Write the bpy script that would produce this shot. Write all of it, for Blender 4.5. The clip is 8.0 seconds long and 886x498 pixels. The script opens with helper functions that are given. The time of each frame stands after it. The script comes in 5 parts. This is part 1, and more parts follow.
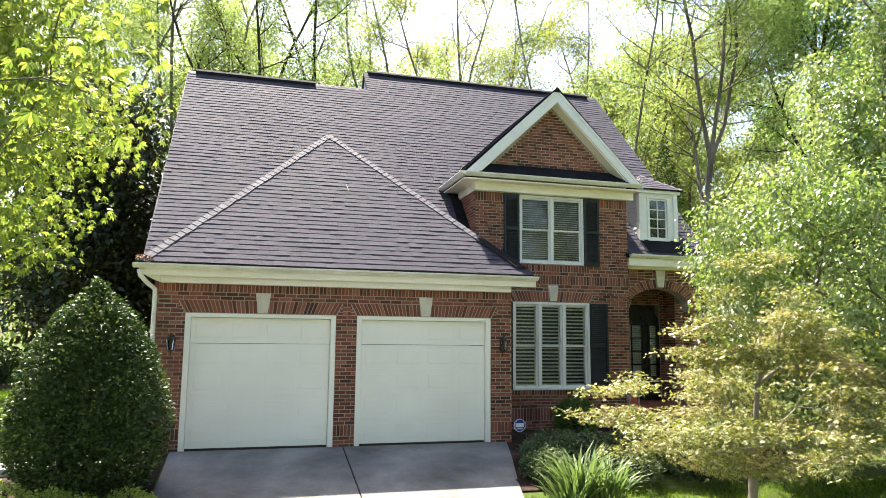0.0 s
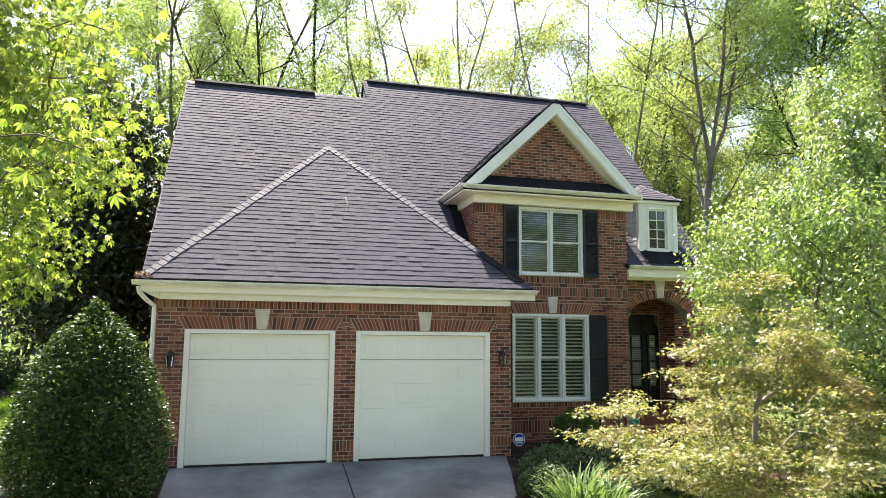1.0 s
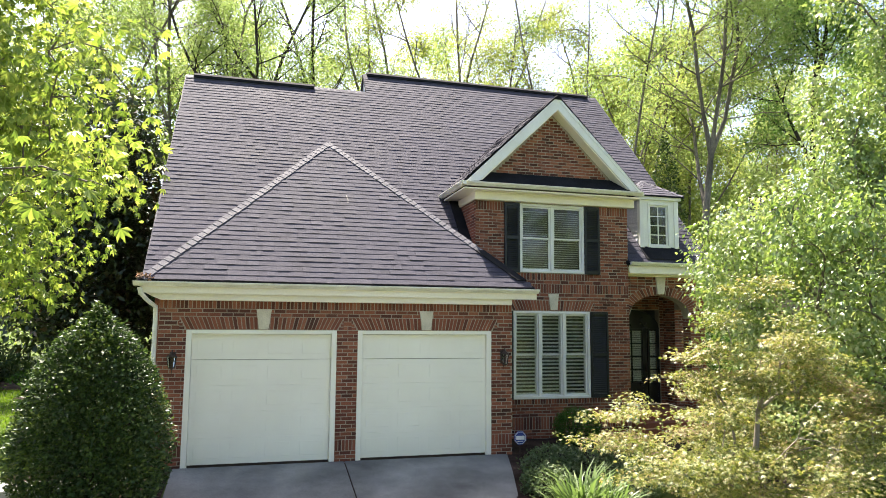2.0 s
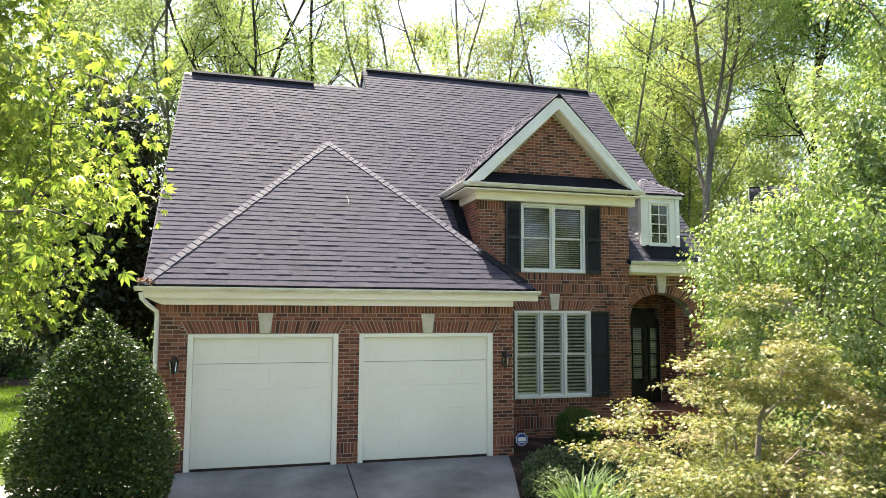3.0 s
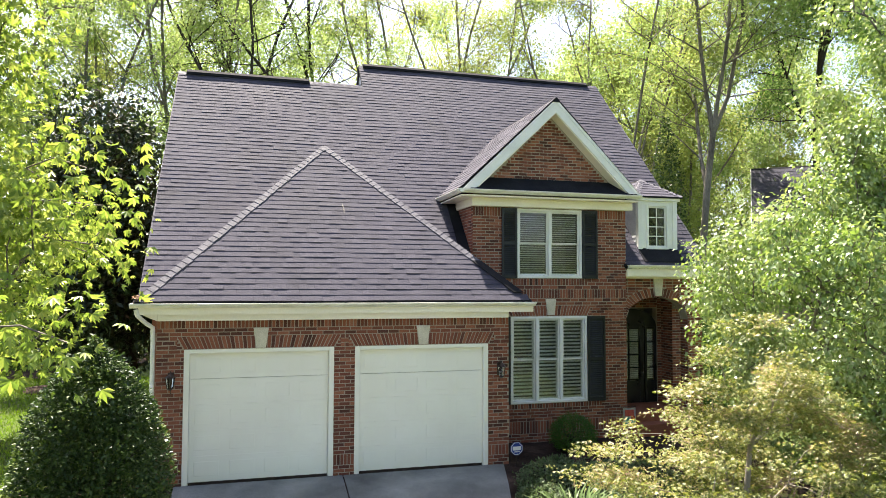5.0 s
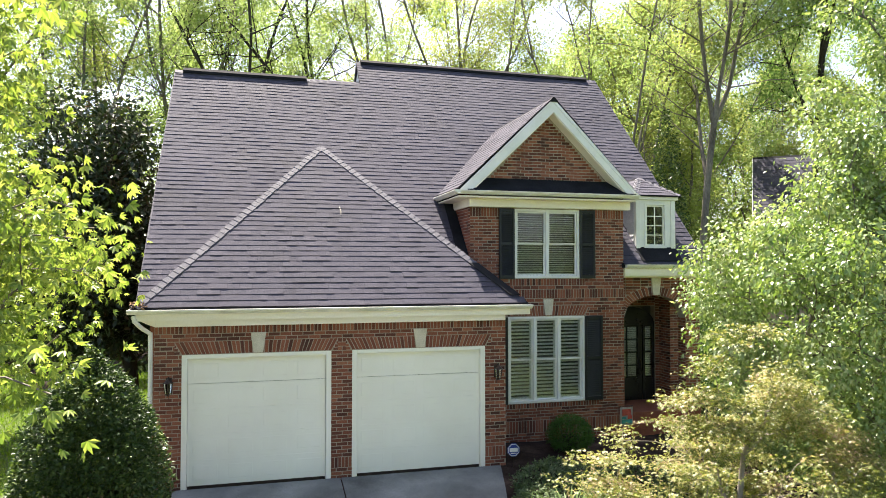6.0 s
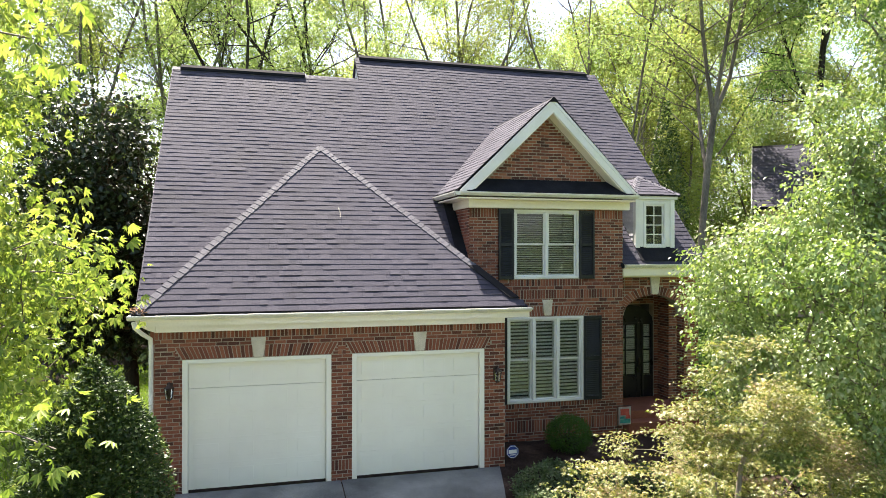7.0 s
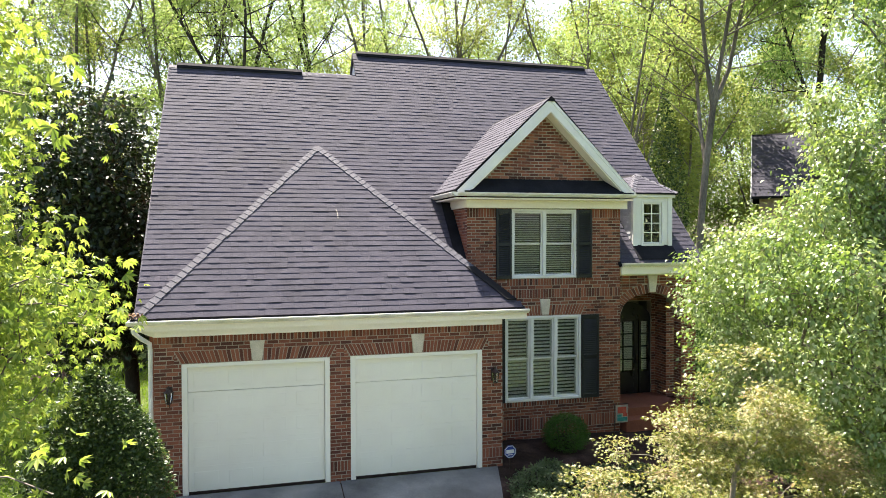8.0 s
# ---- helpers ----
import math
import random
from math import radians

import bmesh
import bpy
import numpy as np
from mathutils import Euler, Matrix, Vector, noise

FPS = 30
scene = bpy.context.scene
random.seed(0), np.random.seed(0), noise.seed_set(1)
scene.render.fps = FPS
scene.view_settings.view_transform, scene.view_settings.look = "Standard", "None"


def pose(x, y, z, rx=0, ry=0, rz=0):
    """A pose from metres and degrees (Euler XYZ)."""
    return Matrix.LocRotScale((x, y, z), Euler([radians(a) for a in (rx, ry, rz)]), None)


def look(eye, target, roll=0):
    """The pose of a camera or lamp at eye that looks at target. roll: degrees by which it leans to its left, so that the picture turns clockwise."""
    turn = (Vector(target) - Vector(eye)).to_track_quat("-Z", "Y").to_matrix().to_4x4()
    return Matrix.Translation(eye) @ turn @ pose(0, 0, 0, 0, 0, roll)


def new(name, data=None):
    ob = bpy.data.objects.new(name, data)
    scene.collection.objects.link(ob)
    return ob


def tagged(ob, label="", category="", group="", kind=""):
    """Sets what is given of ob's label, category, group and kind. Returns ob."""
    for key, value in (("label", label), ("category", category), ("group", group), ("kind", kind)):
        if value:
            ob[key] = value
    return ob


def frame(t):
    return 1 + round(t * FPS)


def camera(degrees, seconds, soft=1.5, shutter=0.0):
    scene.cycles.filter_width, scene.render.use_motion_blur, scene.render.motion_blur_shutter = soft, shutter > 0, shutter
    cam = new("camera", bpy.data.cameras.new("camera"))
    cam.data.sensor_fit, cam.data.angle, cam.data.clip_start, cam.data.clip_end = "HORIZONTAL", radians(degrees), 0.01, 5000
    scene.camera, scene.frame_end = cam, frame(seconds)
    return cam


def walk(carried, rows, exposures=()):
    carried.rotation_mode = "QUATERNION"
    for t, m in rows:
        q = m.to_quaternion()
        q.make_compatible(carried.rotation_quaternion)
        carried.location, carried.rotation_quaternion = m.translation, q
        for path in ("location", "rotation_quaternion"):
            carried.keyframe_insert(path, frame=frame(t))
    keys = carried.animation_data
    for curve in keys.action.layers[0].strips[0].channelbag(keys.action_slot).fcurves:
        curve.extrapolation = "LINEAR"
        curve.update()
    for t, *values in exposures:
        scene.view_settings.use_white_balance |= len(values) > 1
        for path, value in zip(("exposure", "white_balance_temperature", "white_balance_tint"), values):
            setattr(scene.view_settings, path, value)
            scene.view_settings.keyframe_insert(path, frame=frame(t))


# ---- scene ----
cam = camera(65.8, 8.0, soft=0.7)
PATH = [
    (0, (1.166, -12.761, 1.953), (1.688, -10.848, 2.214), 0.6),
    (0.5, (1.189, -12.791, 2.097), (1.709, -10.877, 2.36), 0.5),
    (1, (1.178, -12.803, 2.26), (1.699, -10.889, 2.516), 0.5),
    (1.5, (1.154, -12.8, 2.391), (1.677, -10.884, 2.627), 0.5),
    (3, (1.081, -12.786, 2.806), (1.611, -10.866, 2.984), 0.3),
    (3.5, (1.107, -12.802, 2.988), (1.634, -10.879, 3.147), 0.2),
    (4, (1.145, -12.811, 3.143), (1.671, -10.887, 3.287), 0.1),
    (4.5, (1.153, -12.826, 3.367), (1.681, -10.901, 3.487), 0.2),
    (6, (1.297, -12.903, 3.907), (1.817, -10.972, 3.962), -0.0),
    (6.5, (1.274, -12.896, 4.116), (1.798, -10.966, 4.145), -0.0),
    (7, (1.277, -12.904, 4.285), (1.801, -10.974, 4.293), -0.0),
    (7.5, (1.314, -12.929, 4.502), (1.838, -10.999, 4.481), -0.1),
    (8, (1.317, -12.946, 4.616), (1.841, -11.016, 4.581), -0.2),
]
walk(cam, [(t, look(eye, target, roll)) for t, eye, target, roll in PATH], exposures=((0.0, 2.22, 6850, 13), (8.0, 2.22, 6850, 13)))

# ---- world and sun ----
SUN_DIR = Vector((-0.24, 1.03, 1.92)).normalized()
world = bpy.data.worlds.new("sky")
scene.world = world
world.use_nodes = True
wn = world.node_tree.nodes
sky = wn.new("ShaderNodeTexSky")
sky.sky_type = "NISHITA"
sky.sun_disc = False
sky.sun_elevation = math.asin(SUN_DIR.z)
sky.sun_rotation = math.atan2(SUN_DIR.x, SUN_DIR.y)
sky.air_density, sky.dust_density, sky.ozone_density = 1.0, 2.5, 1.0
world.node_tree.links.new(sky.outputs[0], wn["Background"].inputs[0])
wn["Background"].inputs[1].default_value = 0.085
sun_data = bpy.data.lights.new("sun", "SUN")
sun_data.energy, sun_data.angle, sun_data.color = 5.0, radians(0.6), (1.0, 0.95, 0.86)
sun = new("sun", sun_data)
sun.matrix_world = look(SUN_DIR * 60, (0, 0, 0))

# ---- materials ----


def node(nt, kind, **values):
    n = nt.nodes.new(kind)
    for key, value in values.items():
        n.inputs[key].default_value = value
    return n


def ramp(nt, fac, stops):
    r = nt.nodes.new("ShaderNodeValToRGB")
    while len(r.color_ramp.elements) < len(stops):
        r.color_ramp.elements.new(0.5)
    for e, (p, c) in zip(r.color_ramp.elements, stops):
        e.position, e.color = p, (*c, 1)
    nt.links.new(fac, r.inputs[0])
    return r.outputs[0]


def surface(name, stops, scale=4.0, fine=60.0, rough=0.7, bump=0.15, metal=0.0, spec=0.4, pieces=0.0, detail=5.0, stretch=(1, 1, 1), fine_mix=0.25, rough_var=0.1):
    """A procedural surface in world metres: broad variation through the ramp, a fine grain over it, and relief.
    pieces: how much of the ramp is chosen piece by piece."""
    m = bpy.data.materials.new(name)
    m.use_nodes = True
    nt = m.node_tree
    b = nt.nodes["Principled BSDF"]
    geo = nt.nodes.new("ShaderNodeNewGeometry")
    mp = nt.nodes.new("ShaderNodeMapping")
    mp.inputs["Scale"].default_value = stretch
    nt.links.new(geo.outputs["Position"], mp.inputs[0])
    n1 = node(nt, "ShaderNodeTexNoise", Scale=scale, Detail=detail, Roughness=0.6)
    n2 = node(nt, "ShaderNodeTexNoise", Scale=fine, Detail=3.0, Roughness=0.7)
    for n in (n1, n2):
        nt.links.new(mp.outputs[0], n.inputs["Vector"])
    spread = node(nt, "ShaderNodeMapRange")
    spread.inputs[1].default_value, spread.inputs[2].default_value = 0.3, 0.7
    nt.links.new(n1.outputs[0], spread.inputs[0])
    fac = spread.outputs[0]
    if pieces:
        info = nt.nodes.new("ShaderNodeObjectInfo")
        add = nt.nodes.new("ShaderNodeMath")
        add.operation = "ADD"
        nt.links.new(info.outputs["Random"], add.inputs[0])
        nt.links.new(geo.outputs["Random Per Island"], add.inputs[1])
        fr = nt.nodes.new("ShaderNodeMath")
        fr.operation = "FRACT"
        nt.links.new(add.outputs[0], fr.inputs[0])
        mix = nt.nodes.new("ShaderNodeMix")
        mix.inputs[0].default_value = pieces
        nt.links.new(fac, mix.inputs[2])
        nt.links.new(fr.outputs[0], mix.inputs[3])
        fac = mix.outputs[0]
    col = ramp(nt, fac, stops)
    grain = node(nt, "ShaderNodeMapRange")
    for i, v in ((1, 0.25), (2, 0.75), (3, 1.0 - fine_mix), (4, 1.0 + fine_mix)):
        grain.inputs[i].default_value = v
    nt.links.new(n2.outputs[0], grain.inputs[0])
    mul = nt.nodes.new("ShaderNodeVectorMath")
    mul.operation = "SCALE"
    nt.links.new(col, mul.inputs[0])
    nt.links.new(grain.outputs[0], mul.inputs["Scale"])
    nt.links.new(mul.outputs[0], b.inputs["Base Color"])
    rr = node(nt, "ShaderNodeMapRange")
    rr.inputs[3].default_value, rr.inputs[4].default_value = rough - rough_var, min(1.0, rough + rough_var)
    nt.links.new(n1.outputs[0], rr.inputs[0])
    nt.links.new(rr.outputs[0], b.inputs["Roughness"])
    b.inputs["Metallic"].default_value = metal
    b.inputs["Specular IOR Level"].default_value = spec
    if bump:
        bp = node(nt, "ShaderNodeBump", Strength=bump, Distance=0.01)
        nt.links.new(n2.outputs[0], bp.inputs["Height"])
        nt.links.new(bp.outputs[0], b.inputs["Normal"])
    return m


def leaf_material(name, stops, gloss=0.3, through_light=0.5, rough=0.5, patch=0.35, warm=(1.0, 1.0, 0.72)):
    """Leaves that let the light through; colour by leaf and by patches of the crown."""
    m = bpy.data.materials.new(name)
    m.use_nodes = True
    nt = m.node_tree
    b = nt.nodes["Principled BSDF"]
    out = nt.nodes["Material Output"]
    geo = nt.nodes.new("ShaderNodeNewGeometry")
    n1 = node(nt, "ShaderNodeTexNoise", Scale=patch, Detail=3.0)
    nt.links.new(geo.outputs["Position"], n1.inputs["Vector"])
    sp = node(nt, "ShaderNodeMapRange")
    sp.inputs[1].default_value, sp.inputs[2].default_value = 0.3, 0.7
    nt.links.new(n1.outputs[0], sp.inputs[0])
    mix = nt.nodes.new("ShaderNodeMix")
    mix.inputs[0].default_value = 0.6
    nt.links.new(sp.outputs[0], mix.inputs[2])
    nt.links.new(geo.outputs["Random Per Island"], mix.inputs[3])
    col = ramp(nt, mix.outputs[0], stops)
    nt.links.new(col, b.inputs["Base Color"])
    b.inputs["Roughness"].default_value = rough
    b.inputs["Specular IOR Level"].default_value = gloss
    tr = nt.nodes.new("ShaderNodeBsdfTranslucent")
    tint = nt.nodes.new("ShaderNodeVectorMath")
    tint.operation = "MULTIPLY"
    nt.links.new(col, tint.inputs[0])
    tint.inputs[1].default_value = warm
    nt.links.new(tint.outputs[0], tr.inputs[0])
    mx = nt.nodes.new("ShaderNodeMixShader")
    mx.inputs[0].default_value = through_light
    nt.links.new(b.outputs[0], mx.inputs[1])
    nt.links.new(tr.outputs[0], mx.inputs[2])
    nt.links.new(mx.outputs[0], out.inputs[0])
    return m


def glass_material():
    m = bpy.data.materials.new("window_glass")
    m.use_nodes = True
    nt = m.node_tree
    nt.nodes.remove(nt.nodes["Principled BSDF"])
    tr = nt.nodes.new("ShaderNodeBsdfTransparent")
    tr.inputs[0].default_value = (0.95, 0.97, 0.96, 1)
    gl = nt.nodes.new("ShaderNodeBsdfGlossy")
    gl.inputs["Roughness"].default_value = 0.01
    fr = node(nt, "ShaderNodeFresnel", IOR=1.5)
    mx = nt.nodes.new("ShaderNodeMixShader")
    nt.links.new(fr.outputs[0], mx.inputs[0])
    nt.links.new(tr.outputs[0], mx.inputs[1])
    nt.links.new(gl.outputs[0], mx.inputs[2])
    nt.links.new(mx.outputs[0], nt.nodes["Material Output"].inputs[0])
    return m


BRICK = surface("red_brick", [(0.0, (0.048, 0.024, 0.02)), (0.2, (0.11, 0.042, 0.03)), (0.5, (0.20, 0.068, 0.043)), (0.8, (0.27, 0.098, 0.058)), (1.0, (0.34, 0.15, 0.092))], 1.3, 45, 0.85, 0.3, pieces=0.8, spec=0.2)
MORTAR = surface("mortar", [(0, (0.27, 0.22, 0.17)), (1, (0.42, 0.36, 0.29))], 3, 120, 0.95, 0.3, spec=0.1)
SHINGLE = surface("asphalt_shingle", [(0.0, (0.029, 0.028, 0.040)), (0.4, (0.046, 0.044, 0.061)), (0.75, (0.057, 0.054, 0.072)), (1.0, (0.080, 0.073, 0.091))], 0.9, 160, 0.85, 0.5, pieces=0.28, spec=0.2, fine_mix=0.35)
CAP = surface("cap_shingle", [(0.0, (0.056, 0.055, 0.070)), (1.0, (0.086, 0.083, 0.102))], 2.0, 160, 0.8, 0.5, pieces=0.6, spec=0.4)
ROOF_DARK = surface("dark_roofing", [(0, (0.010, 0.010, 0.012)), (1, (0.022, 0.022, 0.025))], 2, 90, 0.9, 0.3, spec=0.08)
CREAM = surface("cream_paint", [(0, (0.82, 0.745, 0.62)), (1, (0.89, 0.825, 0.71))], 1.2, 30, 0.55, 0.05, fine_mix=0.05)
WHITE = surface("white_paint", [(0, (0.68, 0.67, 0.62)), (1, (0.82, 0.81, 0.77))], 1.5, 30, 0.5, 0.04, fine_mix=0.04)
DOOR_WHITE = surface("garage_door_paint", [(0, (0.82, 0.79, 0.69)), (1, (0.88, 0.86, 0.76))], 0.8, 200, 0.45, 0.06, fine_mix=0.04)
GUTTER = surface("gutter_enamel", [(0, (0.60, 0.57, 0.49)), (1, (0.84, 0.82, 0.76))], 2.5, 40, 0.4, 0.05, fine_mix=0.08)
SHUTTER = surface("black_shutter_paint", [(0, (0.010, 0.011, 0.013)), (1, (0.022, 0.023, 0.027))], 3, 50, 0.45, 0.08)
STONE = surface("cast_stone", [(0, (0.50, 0.44, 0.34)), (1, (0.66, 0.60, 0.49))], 4, 80, 0.85, 0.2)
GLASS = glass_material()
BLIND = surface("white_slat", [(0, (0.70, 0.69, 0.64)), (1, (0.82, 0.81, 0.76))], 2, 30, 0.5, 0.0, fine_mix=0.03)
# backing panels behind the glass: indoor dimness is put into this dark colour
ROOM = surface("dark_room_backing", [(0, (0.10, 0.09, 0.08)), (1, (0.15, 0.14, 0.12))], 1, 30, 0.9, 0.0)
IRON = surface("black_iron", [(0, (0.03, 0.02, 0.016)), (1, (0.075, 0.05, 0.04))], 8, 90, 0.5, 0.2, metal=0.4)
DOOR_BLACK = surface("black_door_paint", [(0, (0.008, 0.008, 0.009)), (1, (0.016, 0.016, 0.018))], 3, 60, 0.3, 0.03)
SIDING = surface("grey_siding", [(0, (0.46, 0.46, 0.49)), (1, (0.56, 0.56, 0.59))], 2, 60, 0.7, 0.1)
CONCRETE = surface("driveway_concrete", [(0, (0.085, 0.084, 0.08)), (0.5, (0.17, 0.167, 0.16)), (1, (0.27, 0.265, 0.25))], 0.75, 45, 0.9, 0.35, spec=0.2, detail=8)
PALE_CONCRETE = surface("walk_concrete", [(0, (0.38, 0.36, 0.33)), (1, (0.55, 0.53, 0.49))], 0.8, 60, 0.9, 0.3, spec=0.2)
SOIL = surface("ground_soil", [(0, (0.035, 0.045, 0.012)), (0.5, (0.06, 0.085, 0.02)), (1, (0.09, 0.12, 0.03))], 0.35, 14, 0.95, 0.6, spec=0.1, fine_mix=0.45)
MULCH = surface("bark_mulch", [(0, (0.014, 0.009, 0.007)), (0.5, (0.035, 0.022, 0.017)), (1, (0.085, 0.055, 0.042))], 1.5, 30, 0.95, 0.9, spec=0.1, fine_mix=0.5)
BARK = surface("grey_bark", [(0, (0.08, 0.07, 0.058)), (1, (0.22, 0.19, 0.16))], 2.0, 25, 0.95, 0.8, spec=0.1, stretch=(1, 1, 0.25), fine_mix=0.4)
DARK_BARK = surface("dark_bark", [(0, (0.022, 0.018, 0.015)), (1, (0.07, 0.06, 0.05))], 2.0, 25, 0.95, 0.8, spec=0.1, stretch=(1, 1, 0.25), fine_mix=0.4)
PALE_BARK = surface("pale_bark", [(0, (0.16, 0.13, 0.10)), (1, (0.33, 0.29, 0.24))], 3.0, 25, 0.9, 0.5, spec=0.1, stretch=(1, 1, 0.3))
LEAF_LIME = leaf_material("lime_leaf", [(0, (0.09, 0.16, 0.025)), (0.4, (0.21, 0.30, 0.05)), (0.8, (0.41, 0.46, 0.11)), (1, (0.54, 0.49, 0.16))], 0.5, 0.5, 0.4, 0.8)
LEAF_SILVER = leaf_material("pale_green_leaf", [(0, (0.07, 0.14, 0.035)), (0.4, (0.18, 0.27, 0.08)), (0.75, (0.32, 0.39, 0.18)), (1, (0.52, 0.54, 0.36))], 0.8, 0.42, 0.35, 0.7, (1.0, 1.0, 0.5))
LEAF_MAPLE = leaf_material("maple_leaf", [(0, (0.035, 0.05, 0.014)), (0.3, (0.11, 0.15, 0.028)), (0.54, (0.26, 0.29, 0.06)), (0.74, (0.42, 0.37, 0.16)), (0.89, (0.47, 0.31, 0.24)), (1, (0.18, 0.07, 0.06))], 0.6, 0.42, 0.4, 1.2)
LEAF_WOOD = leaf_material("spring_leaf", [(0, (0.14, 0.22, 0.055)), (0.5, (0.25, 0.34, 0.105)), (1, (0.38, 0.44, 0.18))], 0.3, 0.62, 0.5, 0.15, (1.0, 1.0, 0.85))
LEAF_WOOD_GOLD = leaf_material("golden_spring_leaf", [(0, (0.17, 0.22, 0.045)), (0.5, (0.29, 0.34, 0.08)), (1, (0.44, 0.45, 0.17))], 0.3, 0.62, 0.5, 0.15, (1.0, 1.0, 0.85))
LEAF_WOOD_DEEP = leaf_material("deep_spring_leaf", [(0, (0.08, 0.16, 0.035)), (0.5, (0.15, 0.26, 0.065)), (1, (0.27, 0.36, 0.12))], 0.3, 0.6, 0.5, 0.15, (1.0, 1.0, 0.85))
LEAF_HOLLY = leaf_material("holly_leaf", [(0, (0.018, 0.04, 0.012)), (0.5, (0.042, 0.078, 0.022)), (0.82, (0.12, 0.17, 0.04)), (1, (0.24, 0.28, 0.075))], 0.3, 0.3, 0.42, 1.2)
LEAF_MAGNOLIA = leaf_material("magnolia_leaf", [(0, (0.016, 0.03, 0.011)), (0.7, (0.032, 0.052, 0.018)), (1, (0.11, 0.06, 0.032))], 0.4, 0.15, 0.38, 0.8)
LEAF_BED = leaf_material("grey_green_leaf", [(0, (0.05, 0.085, 0.035)), (0.6, (0.10, 0.145, 0.065)), (1, (0.20, 0.24, 0.13))], 0.3, 0.35, 0.5, 1.5)
LEAF_GREEN = leaf_material("shrub_leaf", [(0, (0.03, 0.09, 0.012)), (1, (0.08, 0.17, 0.025))], 0.3, 0.35, 0.5, 1.5)
LEAF_IRIS = leaf_material("sword_leaf", [(0, (0.08, 0.15, 0.04)), (1, (0.20, 0.28, 0.10))], 0.4, 0.4, 0.45, 1.5)
GRASS = leaf_material("grass_blade", [(0, (0.09, 0.18, 0.012)), (1, (0.20, 0.31, 0.025))], 0.25, 0.5, 0.6, 0.8)

# ---- small builders ----


def thing(name, at, label, category, group="", kind=""):
    ob = new(name)
    ob.location = at
    ob.empty_display_size = 0.2
    return tagged(ob, label, category, group, kind)


def under(ob, parent):
    if parent is not None:
        ob.parent = parent
        if parent.type == "EMPTY":
            ob.matrix_parent_inverse = Matrix.Translation(-Vector(parent.location))
    return ob


def part(name, bm, material, parent=None, label="", smooth=False):
    me = bpy.data.meshes.new(name)
    bmesh.ops.recalc_face_normals(bm, faces=bm.faces)
    bm.to_mesh(me)
    bm.free()
    me.materials.append(material)
    if smooth:
        for p in me.polygons:
            p.use_smooth = True
    ob = under(new(name, me), parent)
    return tagged(ob, label)


def raw(name, verts, faces, material, parent=None, label="", kind=""):
    me = bpy.data.meshes.new(name)
    me.from_pydata([tuple(v) for v in verts], [], faces)
    me.materials.append(material)
    me.update()
    return tagged(under(new(name, me), parent), label, kind=kind)


def box(bm, x0, x1, y0, y1, z0, z1, bevel=0.0):
    r = bmesh.ops.create_cube(bm, size=1.0, matrix=Matrix.Translation(((x0 + x1) / 2, (y0 + y1) / 2, (z0 + z1) / 2)) @ Matrix.Diagonal((abs(x1 - x0), abs(y1 - y0), abs(z1 - z0), 1)))
    if bevel:
        es = list({e for v in r["verts"] for e in v.link_edges})
        bmesh.ops.bevel(bm, geom=es, offset=bevel, segments=1, affect="EDGES", profile=0.5)
    return bm


def boxes(*rows, bevel=0.0):
    bm = bmesh.new()
    for r in rows:
        box(bm, *r, bevel=bevel)
    return bm


def prism(bm, outline, direction):
    """A solid from a closed outline of points, pushed along direction."""
    d = Vector(direction)
    a = [bm.verts.new(p) for p in outline]
    b = [bm.verts.new(Vector(p) + d) for p in outline]
    bm.faces.new(a)
    bm.faces.new(b[::-1])
    for i in range(len(a)):
        j = (i + 1) % len(a)
        bm.faces.new((a[i], b[i], b[j], a[j]))
    return bm


def slab(name, corners, thick, material, parent, label=""):
    bm = bmesh.new()
    prism(bm, corners, (0, 0, -thick))
    return part(name, bm, material, parent, label)


def tube(bm, points, radius, sides=8):
    """A round pipe along a line of points."""
    pts = [Vector(p) for p in points]
    rings = []
    for i, p in enumerate(pts):
        d = (pts[min(i + 1, len(pts) - 1)] - pts[max(i - 1, 0)]).normalized()
        q = d.to_track_quat("Z", "Y")
        r = radius[i] if isinstance(radius, (list, tuple)) else radius
        rings.append([bm.verts.new(p + q @ Vector((r * math.cos(a), r * math.sin(a), 0))) for a in (2 * math.pi * k / sides for k in range(sides))])
    for a, b in zip(rings, rings[1:]):
        for k in range(sides):
            bm.faces.new((a[k], a[(k + 1) % sides], b[(k + 1) % sides], b[k]))
    bm.faces.new(rings[0][::-1])
    bm.faces.new(rings[-1])
    return bm


def lathe(bm, x, y, profile, sides=12):
    rings = [[bm.verts.new((x + r * math.cos(2 * math.pi * k / sides), y + r * math.sin(2 * math.pi * k / sides), z)) for k in range(sides)] for r, z in profile]
    for a, b in zip(rings, rings[1:]):
        for k in range(sides):
            bm.faces.new((a[k], a[(k + 1) % sides], b[(k + 1) % sides], b[k]))
    bm.faces.new(rings[0][::-1])
    bm.faces.new(rings[-1])
    return bm


# ---- ground ----


def ground_z(x, y):
    if y >= -0.1:
        z = 0.0
    elif y > -7:
        z = 0.165 * (y + 0.1)
    elif y > -20:
        z = -1.14 + 0.06 * (y + 7)
    else:
        z = -1.92
    return z


